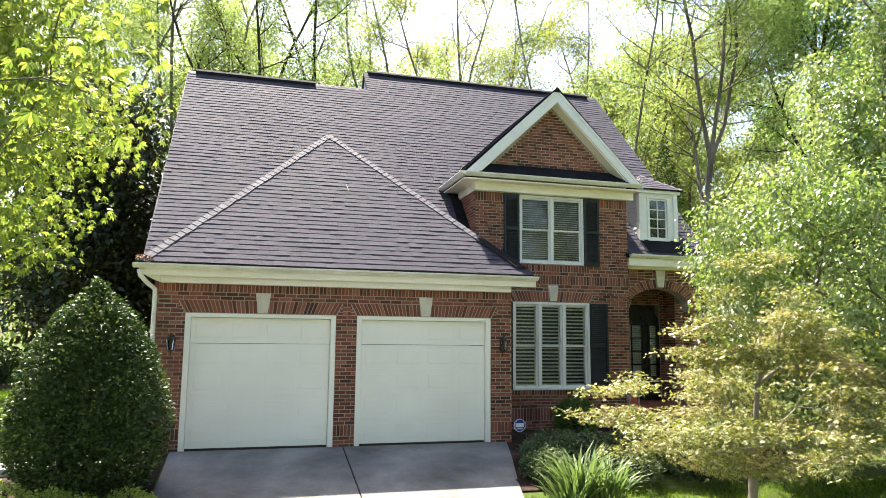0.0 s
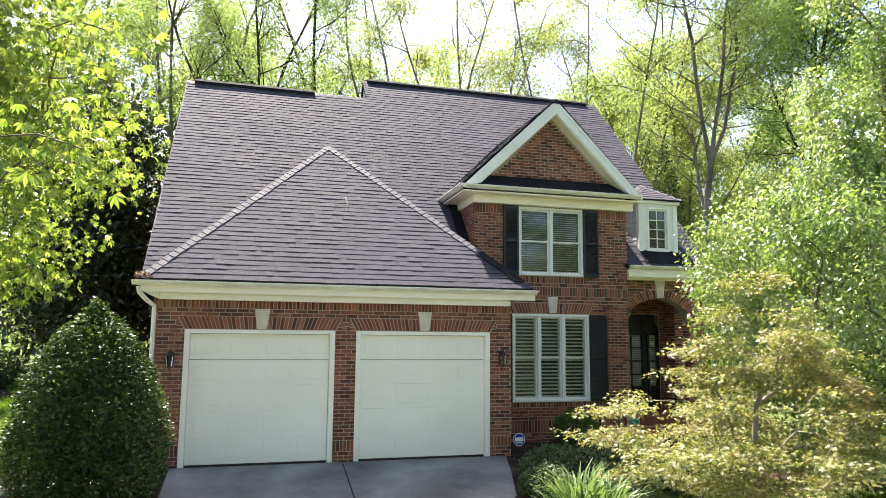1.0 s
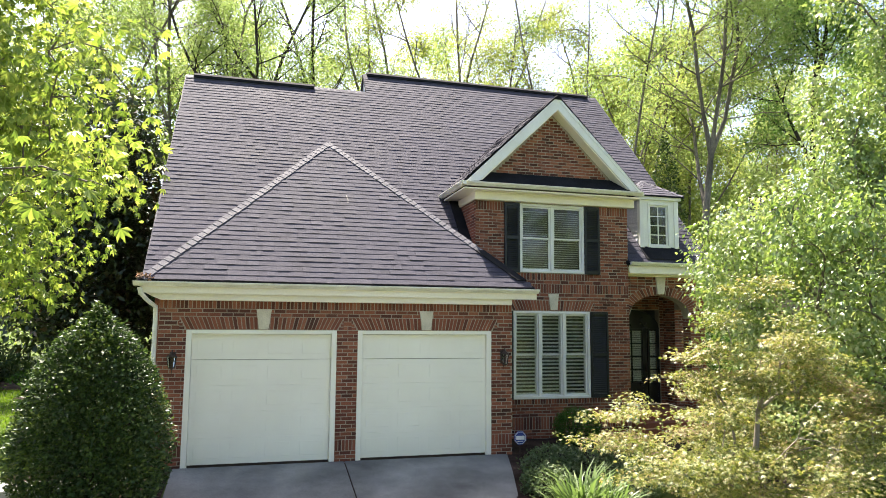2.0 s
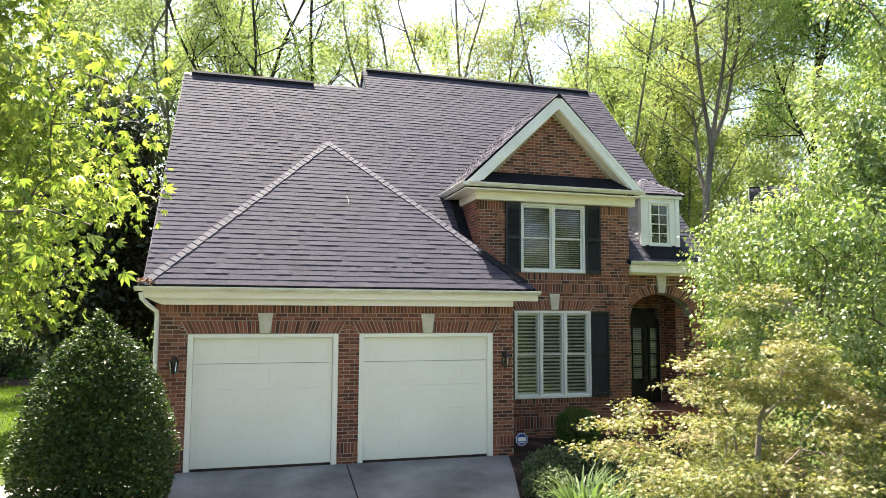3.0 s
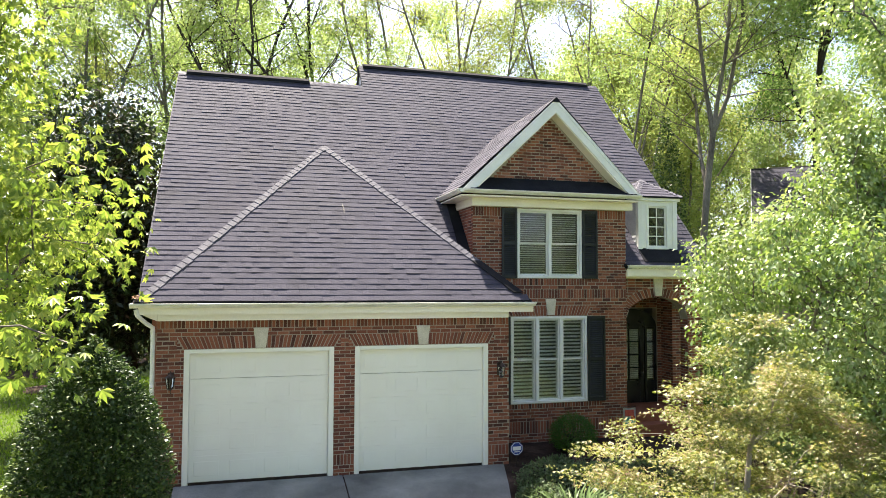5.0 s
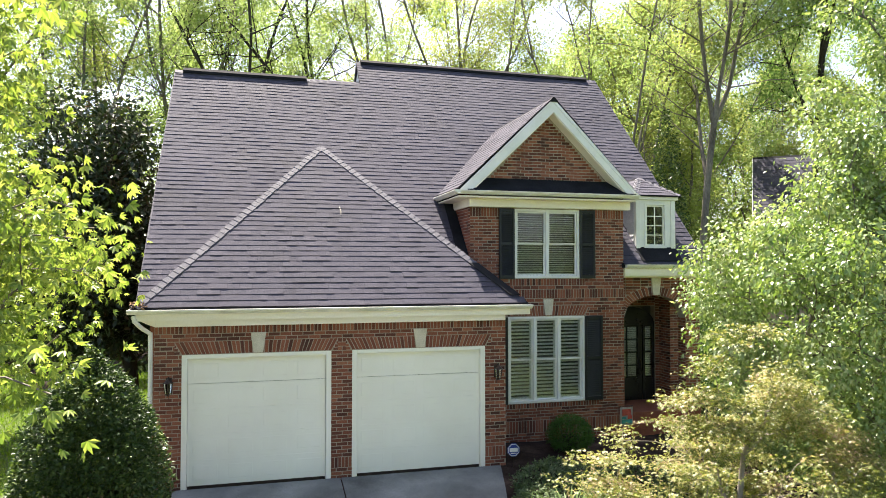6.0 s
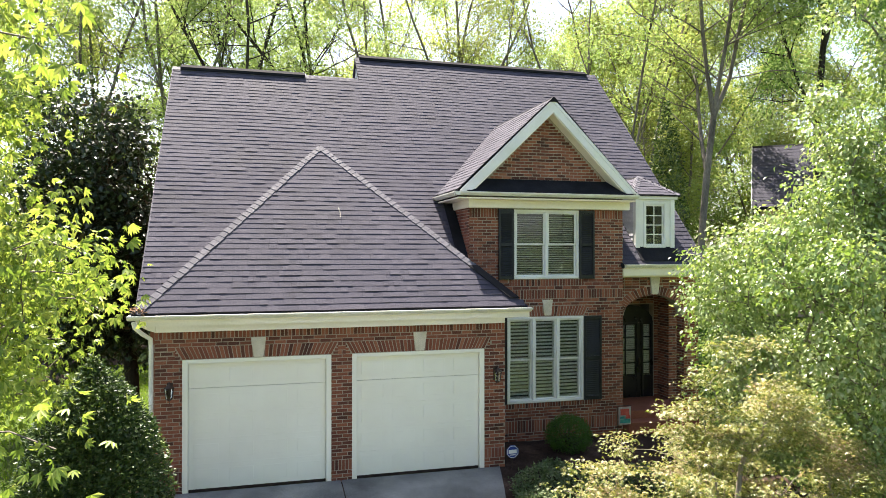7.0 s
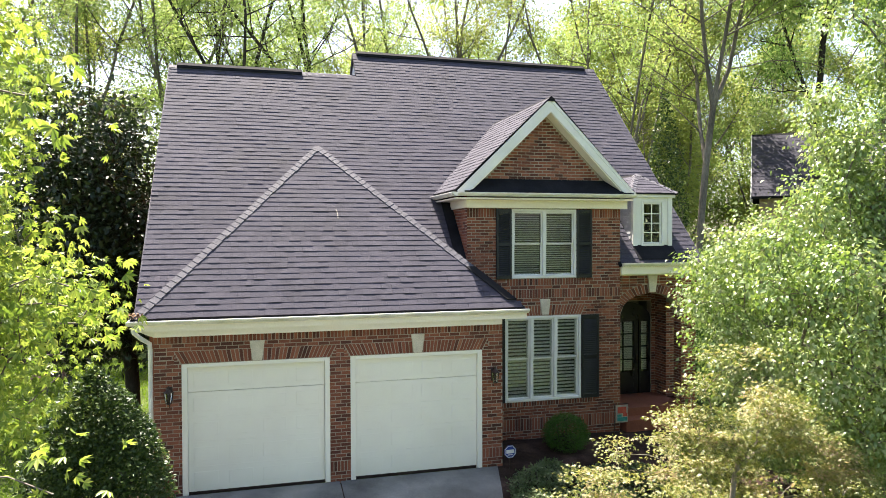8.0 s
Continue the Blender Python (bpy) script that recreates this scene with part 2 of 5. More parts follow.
def grid_sheet(name, xs, ys, lift, material, label, kind="structure", rough=0.0, inside=None, category=""):
    verts, faces, idx = [], [], {}
    for j, y in enumerate(ys):
        for i, x in enumerate(xs):
            idx[i, j] = len(verts)
            verts.append((x, y, ground_z(x, y) + lift + rough * noise.noise((x * 1.7, y * 1.7, 3.0))))
    for j in range(len(ys) - 1):
        for i in range(len(xs) - 1):
            if inside is None or inside((xs[i] + xs[i + 1]) / 2, (ys[j] + ys[j + 1]) / 2):
                faces.append((idx[i, j], idx[i + 1, j], idx[i + 1, j + 1], idx[i, j + 1]))
    ob = raw(name, verts, faces, material, None, label, kind)
    for p in ob.data.polygons:
        p.use_smooth = True
    return tagged(ob, category=category)


def steps(a, b, n):
    return [a + (b - a) * i / n for i in range(n + 1)]

far = [-400, -200, -100, -60, -40]
grid_sheet("ground", far + steps(-30, 30, 120) + [40, 60, 100, 200, 400], [-400, -150, -60] + steps(-30, 30, 120) + [45, 70, 120, 250, 400], -0.03, SOIL, "sloping lawn ground of short green grass", rough=0.02, category="ground")

# ---- house ----
house = thing("house", (0, 0, 0), "two-storey red brick house with grey shingle roof and double garage", "house")


def wall_with_openings(name, x0, x1, y, z0, z1, openings, thick, label=""):
    """A wall core along x with its face at y, cut round rectangular openings (x0, x1, z0, z1)."""
    xs = sorted({x0, x1, *[v for o in openings for v in o[:2] if x0 < v < x1]})
    bm = bmesh.new()
    for a, b in zip(xs, xs[1:]):
        mid = (a + b) / 2
        cuts = sorted((o[2], o[3]) for o in openings if o[0] < mid < o[1])
        z = z0
        for lo, hi in cuts:
            if lo > z:
                box(bm, a, b, y, y + thick, z, lo)
            z = max(z, hi)
        if z < z1:
            box(bm, a, b, y, y + thick, z, z1)
    return part(name, bm, MORTAR, house, label)


class Bricks:
    """Bricks laid on a wall that faces -y. Whole stretchers become objects of their own, up to a limit; the rest are joined."""
    L, H, J, D = 0.191, 0.054, 0.0135, 0.004

    def __init__(self, wall, y, seed, limit=300):
        self.wall, self.y, self.limit, self.count = wall, y, limit, 0
        self.rng = random.Random(seed)
        self.verts, self.faces = [], []
        bm = box(bmesh.new(), -self.L / 2, self.L / 2, -self.D, 0.02, -self.H / 2, self.H / 2)
        self.mesh = bpy.data.meshes.new("brick")
        bm.to_mesh(self.mesh)
        bm.free()
        self.mesh.materials.append(BRICK)

    def quad(self, pts, proud=None):
        """One brick from its four corners (x, z)."""
        d = self.D + (self.rng.uniform(-0.0015, 0.0015) if proud is None else proud)
        n = len(self.verts)
        for x, z in pts:
            self.verts.append((x, self.y - d, z))
        for x, z in pts:
            self.verts.append((x, self.y + 0.005, z))
        self.faces += [(n, n + 1, n + 2, n + 3)] + [(n + i, n + 4 + i, n + 4 + (i + 1) % 4, n + (i + 1) % 4) for i in range(4)]

    def rect(self, x0, x1, z0, z1):
        if x1 - x0 > 0.025 and z1 - z0 > 0.015:
            self.quad([(x0, z0), (x1, z0), (x1, z1), (x0, z1)])

    def field(self, x0, x1, z0, z1, holes=(), edge=None, keep=False):
        """Running bond between x0..x1 and z0..z1, round holes; edge(z) narrows it."""
        pitch_z, pitch_x = self.H + self.J, self.L + self.J
        rows = max(1, round((z1 - z0) / pitch_z))
        pz = (z1 - z0) / rows
        for r in range(rows):
            za, zb = z0 + r * pz + self.J / 2, z0 + (r + 1) * pz - self.J / 2
            a, b = (x0, x1) if edge is None else edge((za + zb) / 2)
            spans = [(a, b)]
            for h in holes:
                if h[2] < (za + zb) / 2 < h[3]:
                    nxt = []
                    for s in spans:
                        if h[1] <= s[0] or h[0] >= s[1]:
                            nxt.append(s)
                        else:
                            nxt += [(s[0], h[0]), (h[1], s[1])]
                    spans = nxt
            off = (r % 2) * pitch_x / 2 + self.rng.uniform(-0.006, 0.006)
            for a, b in spans:
                if b - a < 0.03:
                    continue
                k = math.floor((a - x0 - off) / pitch_x)
                x = x0 + off + k * pitch_x
                while x < b:
                    p, q = max(a, x) + (0.0 if x < a else self.J / 2), min(b, x + pitch_x) - (0.0 if x + pitch_x > b else self.J / 2)
                    if keep and q - p > self.L - 0.002 and self.count < self.limit:
                        ob = bpy.data.objects.new("brick", self.mesh)
                        scene.collection.objects.link(ob)
                        ob.parent = self.wall
                        ob.location = ((p + q) / 2, self.y + self.rng.uniform(-0.0015, 0.0015), (za + zb) / 2)
                        self.count += 1
                    else:
                        self.rect(p, q, za, zb)
                    x += pitch_x

    def soldiers(self, x0, x1, z0, z1, pitch=0.0675, lean=None):
        """Upright bricks side by side; lean(x) gives the sideways shift from foot to head."""
        n = max(1, round((x1 - x0) / pitch))
        p = (x1 - x0) / n
        for i in range(n):
            a, b = x0 + i * p + self.J / 2, x0 + (i + 1) * p - self.J / 2
            s0, s1 = (lean(a), lean(b)) if lean else (0, 0)
            self.quad([(a, z0 + self.J / 2), (b, z0 + self.J / 2), (b + s1, z1 - self.J / 2), (a + s0, z1 - self.J / 2)])

    def done(self):
        raw("bricks", self.verts, self.faces, BRICK, self.wall, "joined red-brown bricks of the wall", "stuff")


def jack_arch(br, x0, x1, z0, z1):
    """A flat arch of leaning bricks over an opening, wider at its top."""
    c, half = (x0 + x1) / 2, (x1 - x0) / 2
    br.soldiers(x0, x1, z0, z1, 0.0675, lambda x: (x - c) / half * 0.12)
    rows = 4
    for r in range(rows):
        za, zb = z0 + (z1 - z0) * r / rows + br.J / 2, z0 + (z1 - z0) * (r + 1) / rows - br.J / 2
        s = 0.12 * (zb - z0) / (z1 - z0) + 0.008
        br.rect(x0 - 0.12, x0 - s, za, zb)
        br.rect(x1 + s, x1 + 0.12, za, zb)


def keystone(x, y, z0, z1, w0=0.13, w1=0.21):
    bm = bmesh.new()
    prism(bm, [(x - w0 / 2, y - 0.035, z0), (x + w0 / 2, y - 0.035, z0), (x + w1 / 2, y - 0.035, z1), (x - w1 / 2, y - 0.035, z1)], (0, 0.05, 0))
    bmesh.ops.bevel(bm, geom=list(bm.edges), offset=0.006, segments=1, affect="EDGES")
    part("keystone", bm, STONE, house, "tapered pale cast-stone keystone")


# garage front
G0, G1, GTOP = -0.455, 6.06, 3.05
D1, D2, DTOP = (0.0, 2.62), (3.005, 5.632), 2.365
garage_doors = [(*D1, -0.2, DTOP), (*D2, -0.2, DTOP)]
wall_g = wall_with_openings("wall", G0, G1, 0.0, -0.4, GTOP, garage_doors, 0.22, "red brick garage wall with soldier courses")
br = Bricks(wall_g, 0.0, 1)
skew = [(D1[0] - 0.12, D1[1] + 0.12, DTOP, 2.6), (D2[0] - 0.12, D2[1] + 0.12, DTOP, 2.6)]
base = [(G0, D1[0]), (D1[1], D2[0]), (D2[1], G1)]
for a, b in base:
    br.field(a, b, -0.35, 0.19, keep=True)
    br.soldiers(a, b, 0.19, 0.39)
    br.field(a, b, 0.39, DTOP, keep=True)
br.field(G0, G1, DTOP, 2.6, holes=skew, keep=True)
for a, b in (D1, D2):
    c = (a + b) / 2
    jack_arch(br, a, b, DTOP + 0.005, 2.6)
br.field(G0, G1, 2.6, 2.735, keep=True)
br.soldiers(G0, G1, 2.735, 2.945)
br.done()
for a, b in (D1, D2):
    keystone((a + b) / 2 - 0.005, 0.0, DTOP + 0.01, 2.74, 0.17, 0.27)
part("wall", boxes((G0, G0 + 0.22, 0.22, 9.0, -0.4, 3.05)), MORTAR, house)
part("wall", boxes((G1 - 0.22, G1, 0.22, 1.8, -0.4, 3.05)), MORTAR, house)


def garage_door(x0, x1):
    w = 0.095
    d = part("garage_door_frame", boxes((x0, x0 + w, -0.004, 0.16, -0.03, DTOP), (x1 - w, x1, -0.004, 0.16, -0.03, DTOP), (x0 + w, x1 - w, -0.004, 0.16, DTOP - 0.07, DTOP), bevel=0.006), DOOR_WHITE, house, "white painted garage door trim")
    a, b, n = x0 + w + 0.004, x1 - w - 0.004, 5
    z0, z1 = 0.035, DTOP - 0.075
    h = (z1 - z0) / n
    for i in range(n):
        lo, hi = z0 + i * h + (0.004 if i == 4 else 0.0007), z0 + (i + 1) * h - (0.004 if i == 3 else 0.0007)
        bm = boxes((a, b, 0.085, 0.125, lo, hi), bevel=0.0015)
        pw = (b - a) / 4
        for k in range(4):
            p, q = a + k * pw + 0.09, a + (k + 1) * pw - 0.09
            box(bm, p, q, 0.0815, 0.09, lo + 0.10, hi - 0.10, bevel=0.0030)
        part("door_section", bm, DOOR_WHITE, d)
    part("bottom_seal", boxes((a, b, 0.09, 0.12, -0.02, 0.036)), IRON, d, "dark rubber seal under the door")
    part("garage_floor", boxes((a, b, 0.13, 0.6, -0.02, 0.005)), CONCRETE, d)


garage_door(*D1)
garage_door(*D2)

# garage eaves
EAVE_Z, EAVE_Y, EL, ER = 3.18, -0.357, -0.854, 6.518


def gutter_run(p, q, out, name="gutter"):
    """An ogee gutter from p to q (its back top edge), with its lip towards out."""
    p, q, o = Vector(p), Vector(q), Vector(out)
    prof = [(0, 0), (0.125, 0), (0.125, -0.018), (0.112, -0.022), (0.112, -0.032), (0.07, -0.065), (0.055, -0.08), (0, -0.08)]
    bm = bmesh.new()
    prism(bm, [p + o * a + Vector((0, 0, b)) for a, b in prof], q - p)
    return part(name, bm, GUTTER, house, "white enamelled rain gutter")


gutter_run((EL, EAVE_Y + 0.125, EAVE_Z + 0.005), (ER, EAVE_Y + 0.125, EAVE_Z + 0.005), (0, -1, 0))
gutter_run((EL + 0.125, 0.75, EAVE_Z + 0.005), (EL + 0.125, EAVE_Y + 0.128, EAVE_Z + 0.005), (-1, 0, 0))
part("frieze", boxes((G0 + 0.03, G1 - 0.05, -0.15, 0.0, 2.877, 3.085), bevel=0.008), CREAM, house, "cream painted frieze board under the eaves")
part("frieze", boxes((G0 + 0.03, G1 + 0.3, -0.152, 0.0, 3.086, 3.12)), CREAM, house)
part("soffit", boxes((EL + 0.11, ER - 0.02, EAVE_Y + 0.13, 0.0, 3.12, 3.15), (EL + 0.11, G0, 0.0, 0.9, 3.12, 3.15), (G1, ER - 0.02, 0.0, 1.56, 3.12, 3.15)), CREAM, house, "cream painted soffit")
part("fascia", boxes((EL + 0.128, ER - 0.02, EAVE_Y + 0.128, EAVE_Y + 0.15, 2.99, 3.17)), CREAM, house, "cream fascia board behind the gutter")
part("fascia", boxes((ER - 0.04, ER - 0.02, EAVE_Y + 0.15, 1.56, 3.03, 3.17)), CREAM, house)
bm = bmesh.new()
tube(bm, [(EL + 0.10, -0.26, 3.08), (EL + 0.12, -0.24, 2.98), (EL + 0.22, -0.12, 2.86), (G0 - 0.06, -0.03, 2.76), (G0 - 0.06, 0.03, 2.6), (G0 - 0.06, 0.05, -0.1)], 0.04, 8)
bm_ = bm
bm = bmesh.new()
prism(bm, [(G0 + 0.028, 0.0, 2.88), (G0 + 0.028, 0.0, 3.12), (EL + 0.12, 0.0, 3.12), (EL + 0.14, 0.0, 3.05), (EL + 0.2, 0.0, 2.98), (EL + 0.3, 0.0, 2.93)], (0, -0.15, 0))
part("cornice_return", bm, CREAM, house, "curved cream cornice return at the corner")
bm = bm_
part("downspout", bm, GUTTER, house, "cream downspout at the garage corner")


# roofs
class Roof:
    """Shingles in courses on a plane: u along the eave, v up the slope."""
    E = 0.143
    wave = 0.0
    thick = 0.06

    def __init__(self, name, origin, u, v, label, seed, limit=0):
        self.o, self.u, self.v = Vector(origin), Vector(u).normalized(), Vector(v).normalized()
        self.n = self.u.cross(self.v).normalized()
        self.rng = random.Random(seed)
        self.name, self.limit, self.label = name, limit, label
        self.verts, self.faces, self.parts = [], [], []

    def at(self, a, b, h=0.0):
        h += self.wave * noise.noise((a * 0.45 + 7, b * 0.45, self.o.z))
        return self.o + self.u * a + self.v * b + self.n * h

    def tab(self, a0, a1, b0, b1, t):
        vs = [self.at(a0, b0, 0.002), self.at(a1, b0, 0.002), self.at(a1, b0, t), self.at(a0, b0, t), self.at(a1, b1, 0.004), self.at(a0, b1, 0.004)]
        fs = [(0, 1, 2, 3), (3, 2, 4, 5), (0, 3, 5), (1, 4, 2)]
        return vs, fs

    def lay(self, length, span, keep=None):
        """span(v): list of (u0, u1) to cover at that height."""
        rows = int(length / self.E)
        sag = self.rng.random() * 10
        for r in range(rows):
            b0 = r * self.E
            b1 = min(length, b0 + self.E * 1.12)
            for a, b in span(b0 + self.E / 2):
                x = a - self.rng.uniform(0, 0.2)
                while x < b:
                    w = self.rng.choice((0.11, 0.16, 0.2, 0.25, 0.32)) * self.rng.uniform(0.85, 1.15)
                    p, q = max(a, x), min(b, x + w)
                    x += w
                    if q - p < 0.015:
                        continue
                    wob = 0.008 * noise.noise((p * 0.6 + sag, r * 0.35, sag)) + self.rng.uniform(-0.002, 0.002)
                    t = self.rng.choice((0.0105, 0.013, 0.0145, 0.018)) + self.rng.uniform(-0.001, 0.001)
                    vs, fs = self.tab(p, q - 0.002, b0 + wob, b1, t)
                    if len(self.parts) < self.limit and (keep is None or keep(p, b0)):
                        self.parts.append((vs, fs))
                    else:
                        n = len(self.verts)
                        self.verts += vs
                        self.faces += [tuple(i + n for i in f) for f in fs]
        return self

    def done(self, deck):
        deck = [Vector(c) - self.n * (0.004 + self.wave) for c in deck]
        d = slab(self.name, deck, self.thick, ROOF_DARK, house, self.label)
        raw("shingles", self.verts, self.faces, SHINGLE, d, "grey-violet architectural asphalt shingles", "stuff")
        for vs, fs in self.parts:
            raw("shingle", vs, fs, SHINGLE, d)
        return d


def cap_line(p, q, n1, n2, parent, piece=0.145, wide=0.13):
    """Folded cap shingles along a hip or ridge from p up to q; n1 and n2: the normals of the two roof planes."""
    p, q, n1, n2 = Vector(p), Vector(q), Vector(n1).normalized(), Vector(n2).normalized()
    d = (q - p).normalized()
    n = (n1 + n2).normalized()
    f1, f2 = d.cross(n1).normalized(), d.cross(n2).normalized()
    f1 = -f1 if f1.dot(n2) > 0 else f1
    f2 = -f2 if f2.dot(n1) > 0 else f2
    rng_c = random.Random(int(p.x * 100))
    count = int((q - p).length / piece)
    for i in range(count):
        a, b = p + d * (i * piece), p + d * ((i + 1.12) * piece)
        h0, h1, w, t = 0.024 + rng_c.uniform(0, 0.005), 0.018, wide * rng_c.uniform(0.93, 1.05), 0.018
        vs = [a + f1 * w + n1 * h0, a + n * h0, a + f2 * w + n2 * h0, b + f2 * w + n2 * h1, b + n * h1, b + f1 * w + n1 * h1]
        vs += [v - n * t for v in vs]
        raw("cap_shingle", vs, [(0, 1, 4, 5), (1, 2, 3, 4), (6, 7, 1, 0), (7, 8, 2, 1), (6, 0, 5, 11), (8, 9, 3, 2)], CAP, parent)


APEX = Vector((2.68, 3.222, 6.76))
SY, SZ, SL, SR = EAVE_Y + 0.09, EAVE_Z + 0.04, EL + 0.07, ER - 0.07
slope_g = APEX - Vector((APEX.x, SY, SZ))
LG = slope_g.length


def garage_span(v):
    f = min(1.0, v / LG)
    return [(SL + (APEX.x - SL) * f, SR + (APEX.x - SR) * f)]


rg = Roof("roof", (0, SY, SZ), (1, 0, 0), slope_g, "grey shingle hip roof over the garage", 5, 300).lay(LG, garage_span, keep=lambda u, v: 0.0 < u < 5.4)
MS = 1.05


def main_y(z):
    return 2.98 + (z - 5.53) / MS


garage_deck = rg.done([(SL, SY + 0.01, SZ), (SR, SY + 0.01, SZ), tuple(APEX)])
slab("roof_side", [(SL, SY, SZ), tuple(APEX), (APEX.x, main_y(APEX.z) + 0.1, APEX.z), (EL, main_y(EAVE_Z) + 0.1, EAVE_Z)], 0.1, SHINGLE, house)
slab("roof_side", [(SR, SY, SZ), (SR, 1.575, EAVE_Z), (5.81, 1.575, EAVE_Z + 0.66), (5.81, main_y(4.0), 3.84), (APEX.x, main_y(APEX.z) + 0.1, APEX.z), tuple(APEX)], 0.1, SHINGLE, house)
NF, NL, NR = (0, -1, 1), (-1, 0, 1), (1, 0, 1)
cap_line((SL + 0.02, SY + 0.02, SZ + 0.02), APEX, NF, NL, garage_deck)
cap_line(Vector((SR, SY, SZ)).lerp(APEX, 0.2), APEX, NF, NR, garage_deck)

# main roof
RAKE_L, RAKE_R, STEP_X = -0.88, 11.853, 4.05
RZ_L, RZ_R = 9.2, 10.03
WING_X, WING_Z, WING_K = 7.69, 7.745, 1.0
WEL, EAVE_L = 5.5, 5.34
vdir = Vector((0, 1, MS)).normalized()
V0Z = 3.15


def main_span(v):
    z = V0Z + v * vdir.z
    spans = [(RAKE_L, RAKE_R if z > RZ_L - 0.02 else RAKE_R)]
    if z > RZ_L:
        spans = [(STEP_X, RAKE_R)]
    half = (WING_Z - z) / WING_K
    out = []
    for a, b in spans:
        if z < 3.95:
            out.append((a, 5.85))
        elif z < 5.55:
            out += [(a, 5.83), (9.58, b)]
        elif z < WING_Z:
            out += [(a, WING_X - half + 0.02), (WING_X + half - 0.02, b)]
        else:
            out.append((a, b))
    return out


y0 = main_y(V0Z)
rm = Roof("roof", (0, y0, V0Z), (1, 0, 0), (0, 1, MS), "large grey-violet shingle main roof with stepped ridge", 6)
rm.wave = 0.022
rm.lay((RZ_R - V0Z) / vdir.z, main_span)
main_deck = rm.done([(RAKE_L, y0, V0Z), (5.9, y0, V0Z), (5.9, main_y(6.0), 6.0), (WING_X, main_y(WING_Z), WING_Z), (9.55, main_y(6.0), 6.0), (9.55, main_y(3.98), 3.98), (RAKE_R, main_y(3.98), 3.98), (RAKE_R, main_y(RZ_R), RZ_R), (STEP_X, main_y(RZ_R), RZ_R), (STEP_X, main_y(RZ_L), RZ_L), (RAKE_L, main_y(RZ_L), RZ_L)])
# back slopes, gable ends and ridge vents
yl, yr = main_y(RZ_L), main_y(RZ_R)
slab("roof_back", [(RAKE_L, yl, RZ_L), (STEP_X, yl, RZ_L), (STEP_X, yl + 6, RZ_L - 5.5), (RAKE_L, yl + 6, RZ_L - 5.5)], 0.1, SHINGLE, house)
slab("roof_back", [(STEP_X, yr, RZ_R), (RAKE_R, yr, RZ_R), (RAKE_R, yr + 6, RZ_R - 5.8), (STEP_X, yr + 6, RZ_R - 5.8)], 0.1, SHINGLE, house)
for x, yy, zz in ((RAKE_L + 0.2, yl, RZ_L), (RAKE_R - 0.3, yr, RZ_R)):
    bm = bmesh.new()
    ys_, zs_ = (y0 + 0.4, 2.9) if x < 0 else (3.42, 5.6)
    prism(bm, [(x, ys_, zs_), (x, yy, zz - 0.15), (x, yy + 5.9, zz - 5.8), (x, yy + 5.9, 0), (x, ys_, 0)], (0.1, 0, 0))
    part("wall", bm, BRICK, house, "plain gable end wall")
bm = bmesh.new()
prism(bm, [(STEP_X + 0.06, main_y(RZ_L) - 0.05, RZ_L - 0.05), (STEP_X + 0.06, yr, RZ_R - 0.06), (STEP_X + 0.06, yr + 0.9, RZ_L - 0.05)], (0.06, 0, 0))
part("gable_end", bm, SIDING, house, "small grey siding triangle where the ridge steps")
part("wall", boxes((G0, RAKE_R - 0.3, yr + 5.8, yr + 5.95, 0, 4.4)), MORTAR, house, "plain back wall")
for a, b, yy, zz in ((RAKE_L + 0.2, 2.55, yl, RZ_L), (STEP_X + 0.12, RAKE_R - 0.35, yr, RZ_R)):
    bm = bmesh.new()
    prism(bm, [(a, yy - 0.14, zz - 0.10), (a, yy - 0.14, zz - 0.03), (a, yy, zz + 0.07), (a, yy + 0.14, zz - 0.03), (a, yy + 0.14, zz - 0.1)], (b - a, 0, 0))
    part("ridge_vent", bm, ROOF_DARK, main_deck, "black ridge vent")
cap_line((RAKE_L, yl, RZ_L - 0.02), (STEP_X, yl, RZ_L - 0.02), (0, -1, 1), (0, 1, 1), main_deck, 0.2, 0.14)
cap_line((STEP_X, yr, RZ_R - 0.03), (RAKE_R, yr, RZ_R - 0.03), (0, -1, 1), (0, 1, 1), main_deck, 0.2, 0.14)
for x in (RAKE_L - 0.012, RAKE_R - 0.02):
    zt = RZ_L if x < 0 else RZ_R
    zb = V0Z if x < 0 else 3.98
    bm = bmesh.new()
    prism(bm, [(x, main_y(zb), zb), (x, main_y(zt), zt), (x, main_y(zt), zt - 0.1), (x, main_y(zb), zb - 0.1)], (0.03, 0, 0))
    part("rake_board", bm, CAP, house)

# black sheets stand in for shadow beside the wing and on the hip foot
bm = bmesh.new()
prism(bm, [(x, main_y(z) - 0.035, z + 0.035) for x, z in ((5.56, 5.42), (5.80, 5.42), (5.80, 3.9), (5.62, 4.02), (5.56, 4.4))], (0, 0.012, -0.012))
part("flashing", bm, ROOF_DARK, house, "black sheet standing in for eave shadow beside the wing wall")
bm = bmesh.new()
h0, h1 = Vector((SR, SY, SZ)).lerp(APEX, 0.035), Vector((SR, SY, SZ)).lerp(APEX, 0.215)
fl, fr_ = Vector((-0.2, 0, 0.0)), Vector((0, 0.5, 0.0))
lift = Vector((0, -0.02, 0.035))
prism(bm, [h0 + lift, h1 + lift, h1 + lift + fl, h0 + lift + fl], (0, 0.004, -0.012))
prism(bm, [h0 + lift, h0 + lift + fr_, h1 + lift + fr_, h1 + lift], (0, 0.004, -0.012))
part("flashing", bm, ROOF_DARK, house, "black sheet standing in for wing shadow over the hip foot")

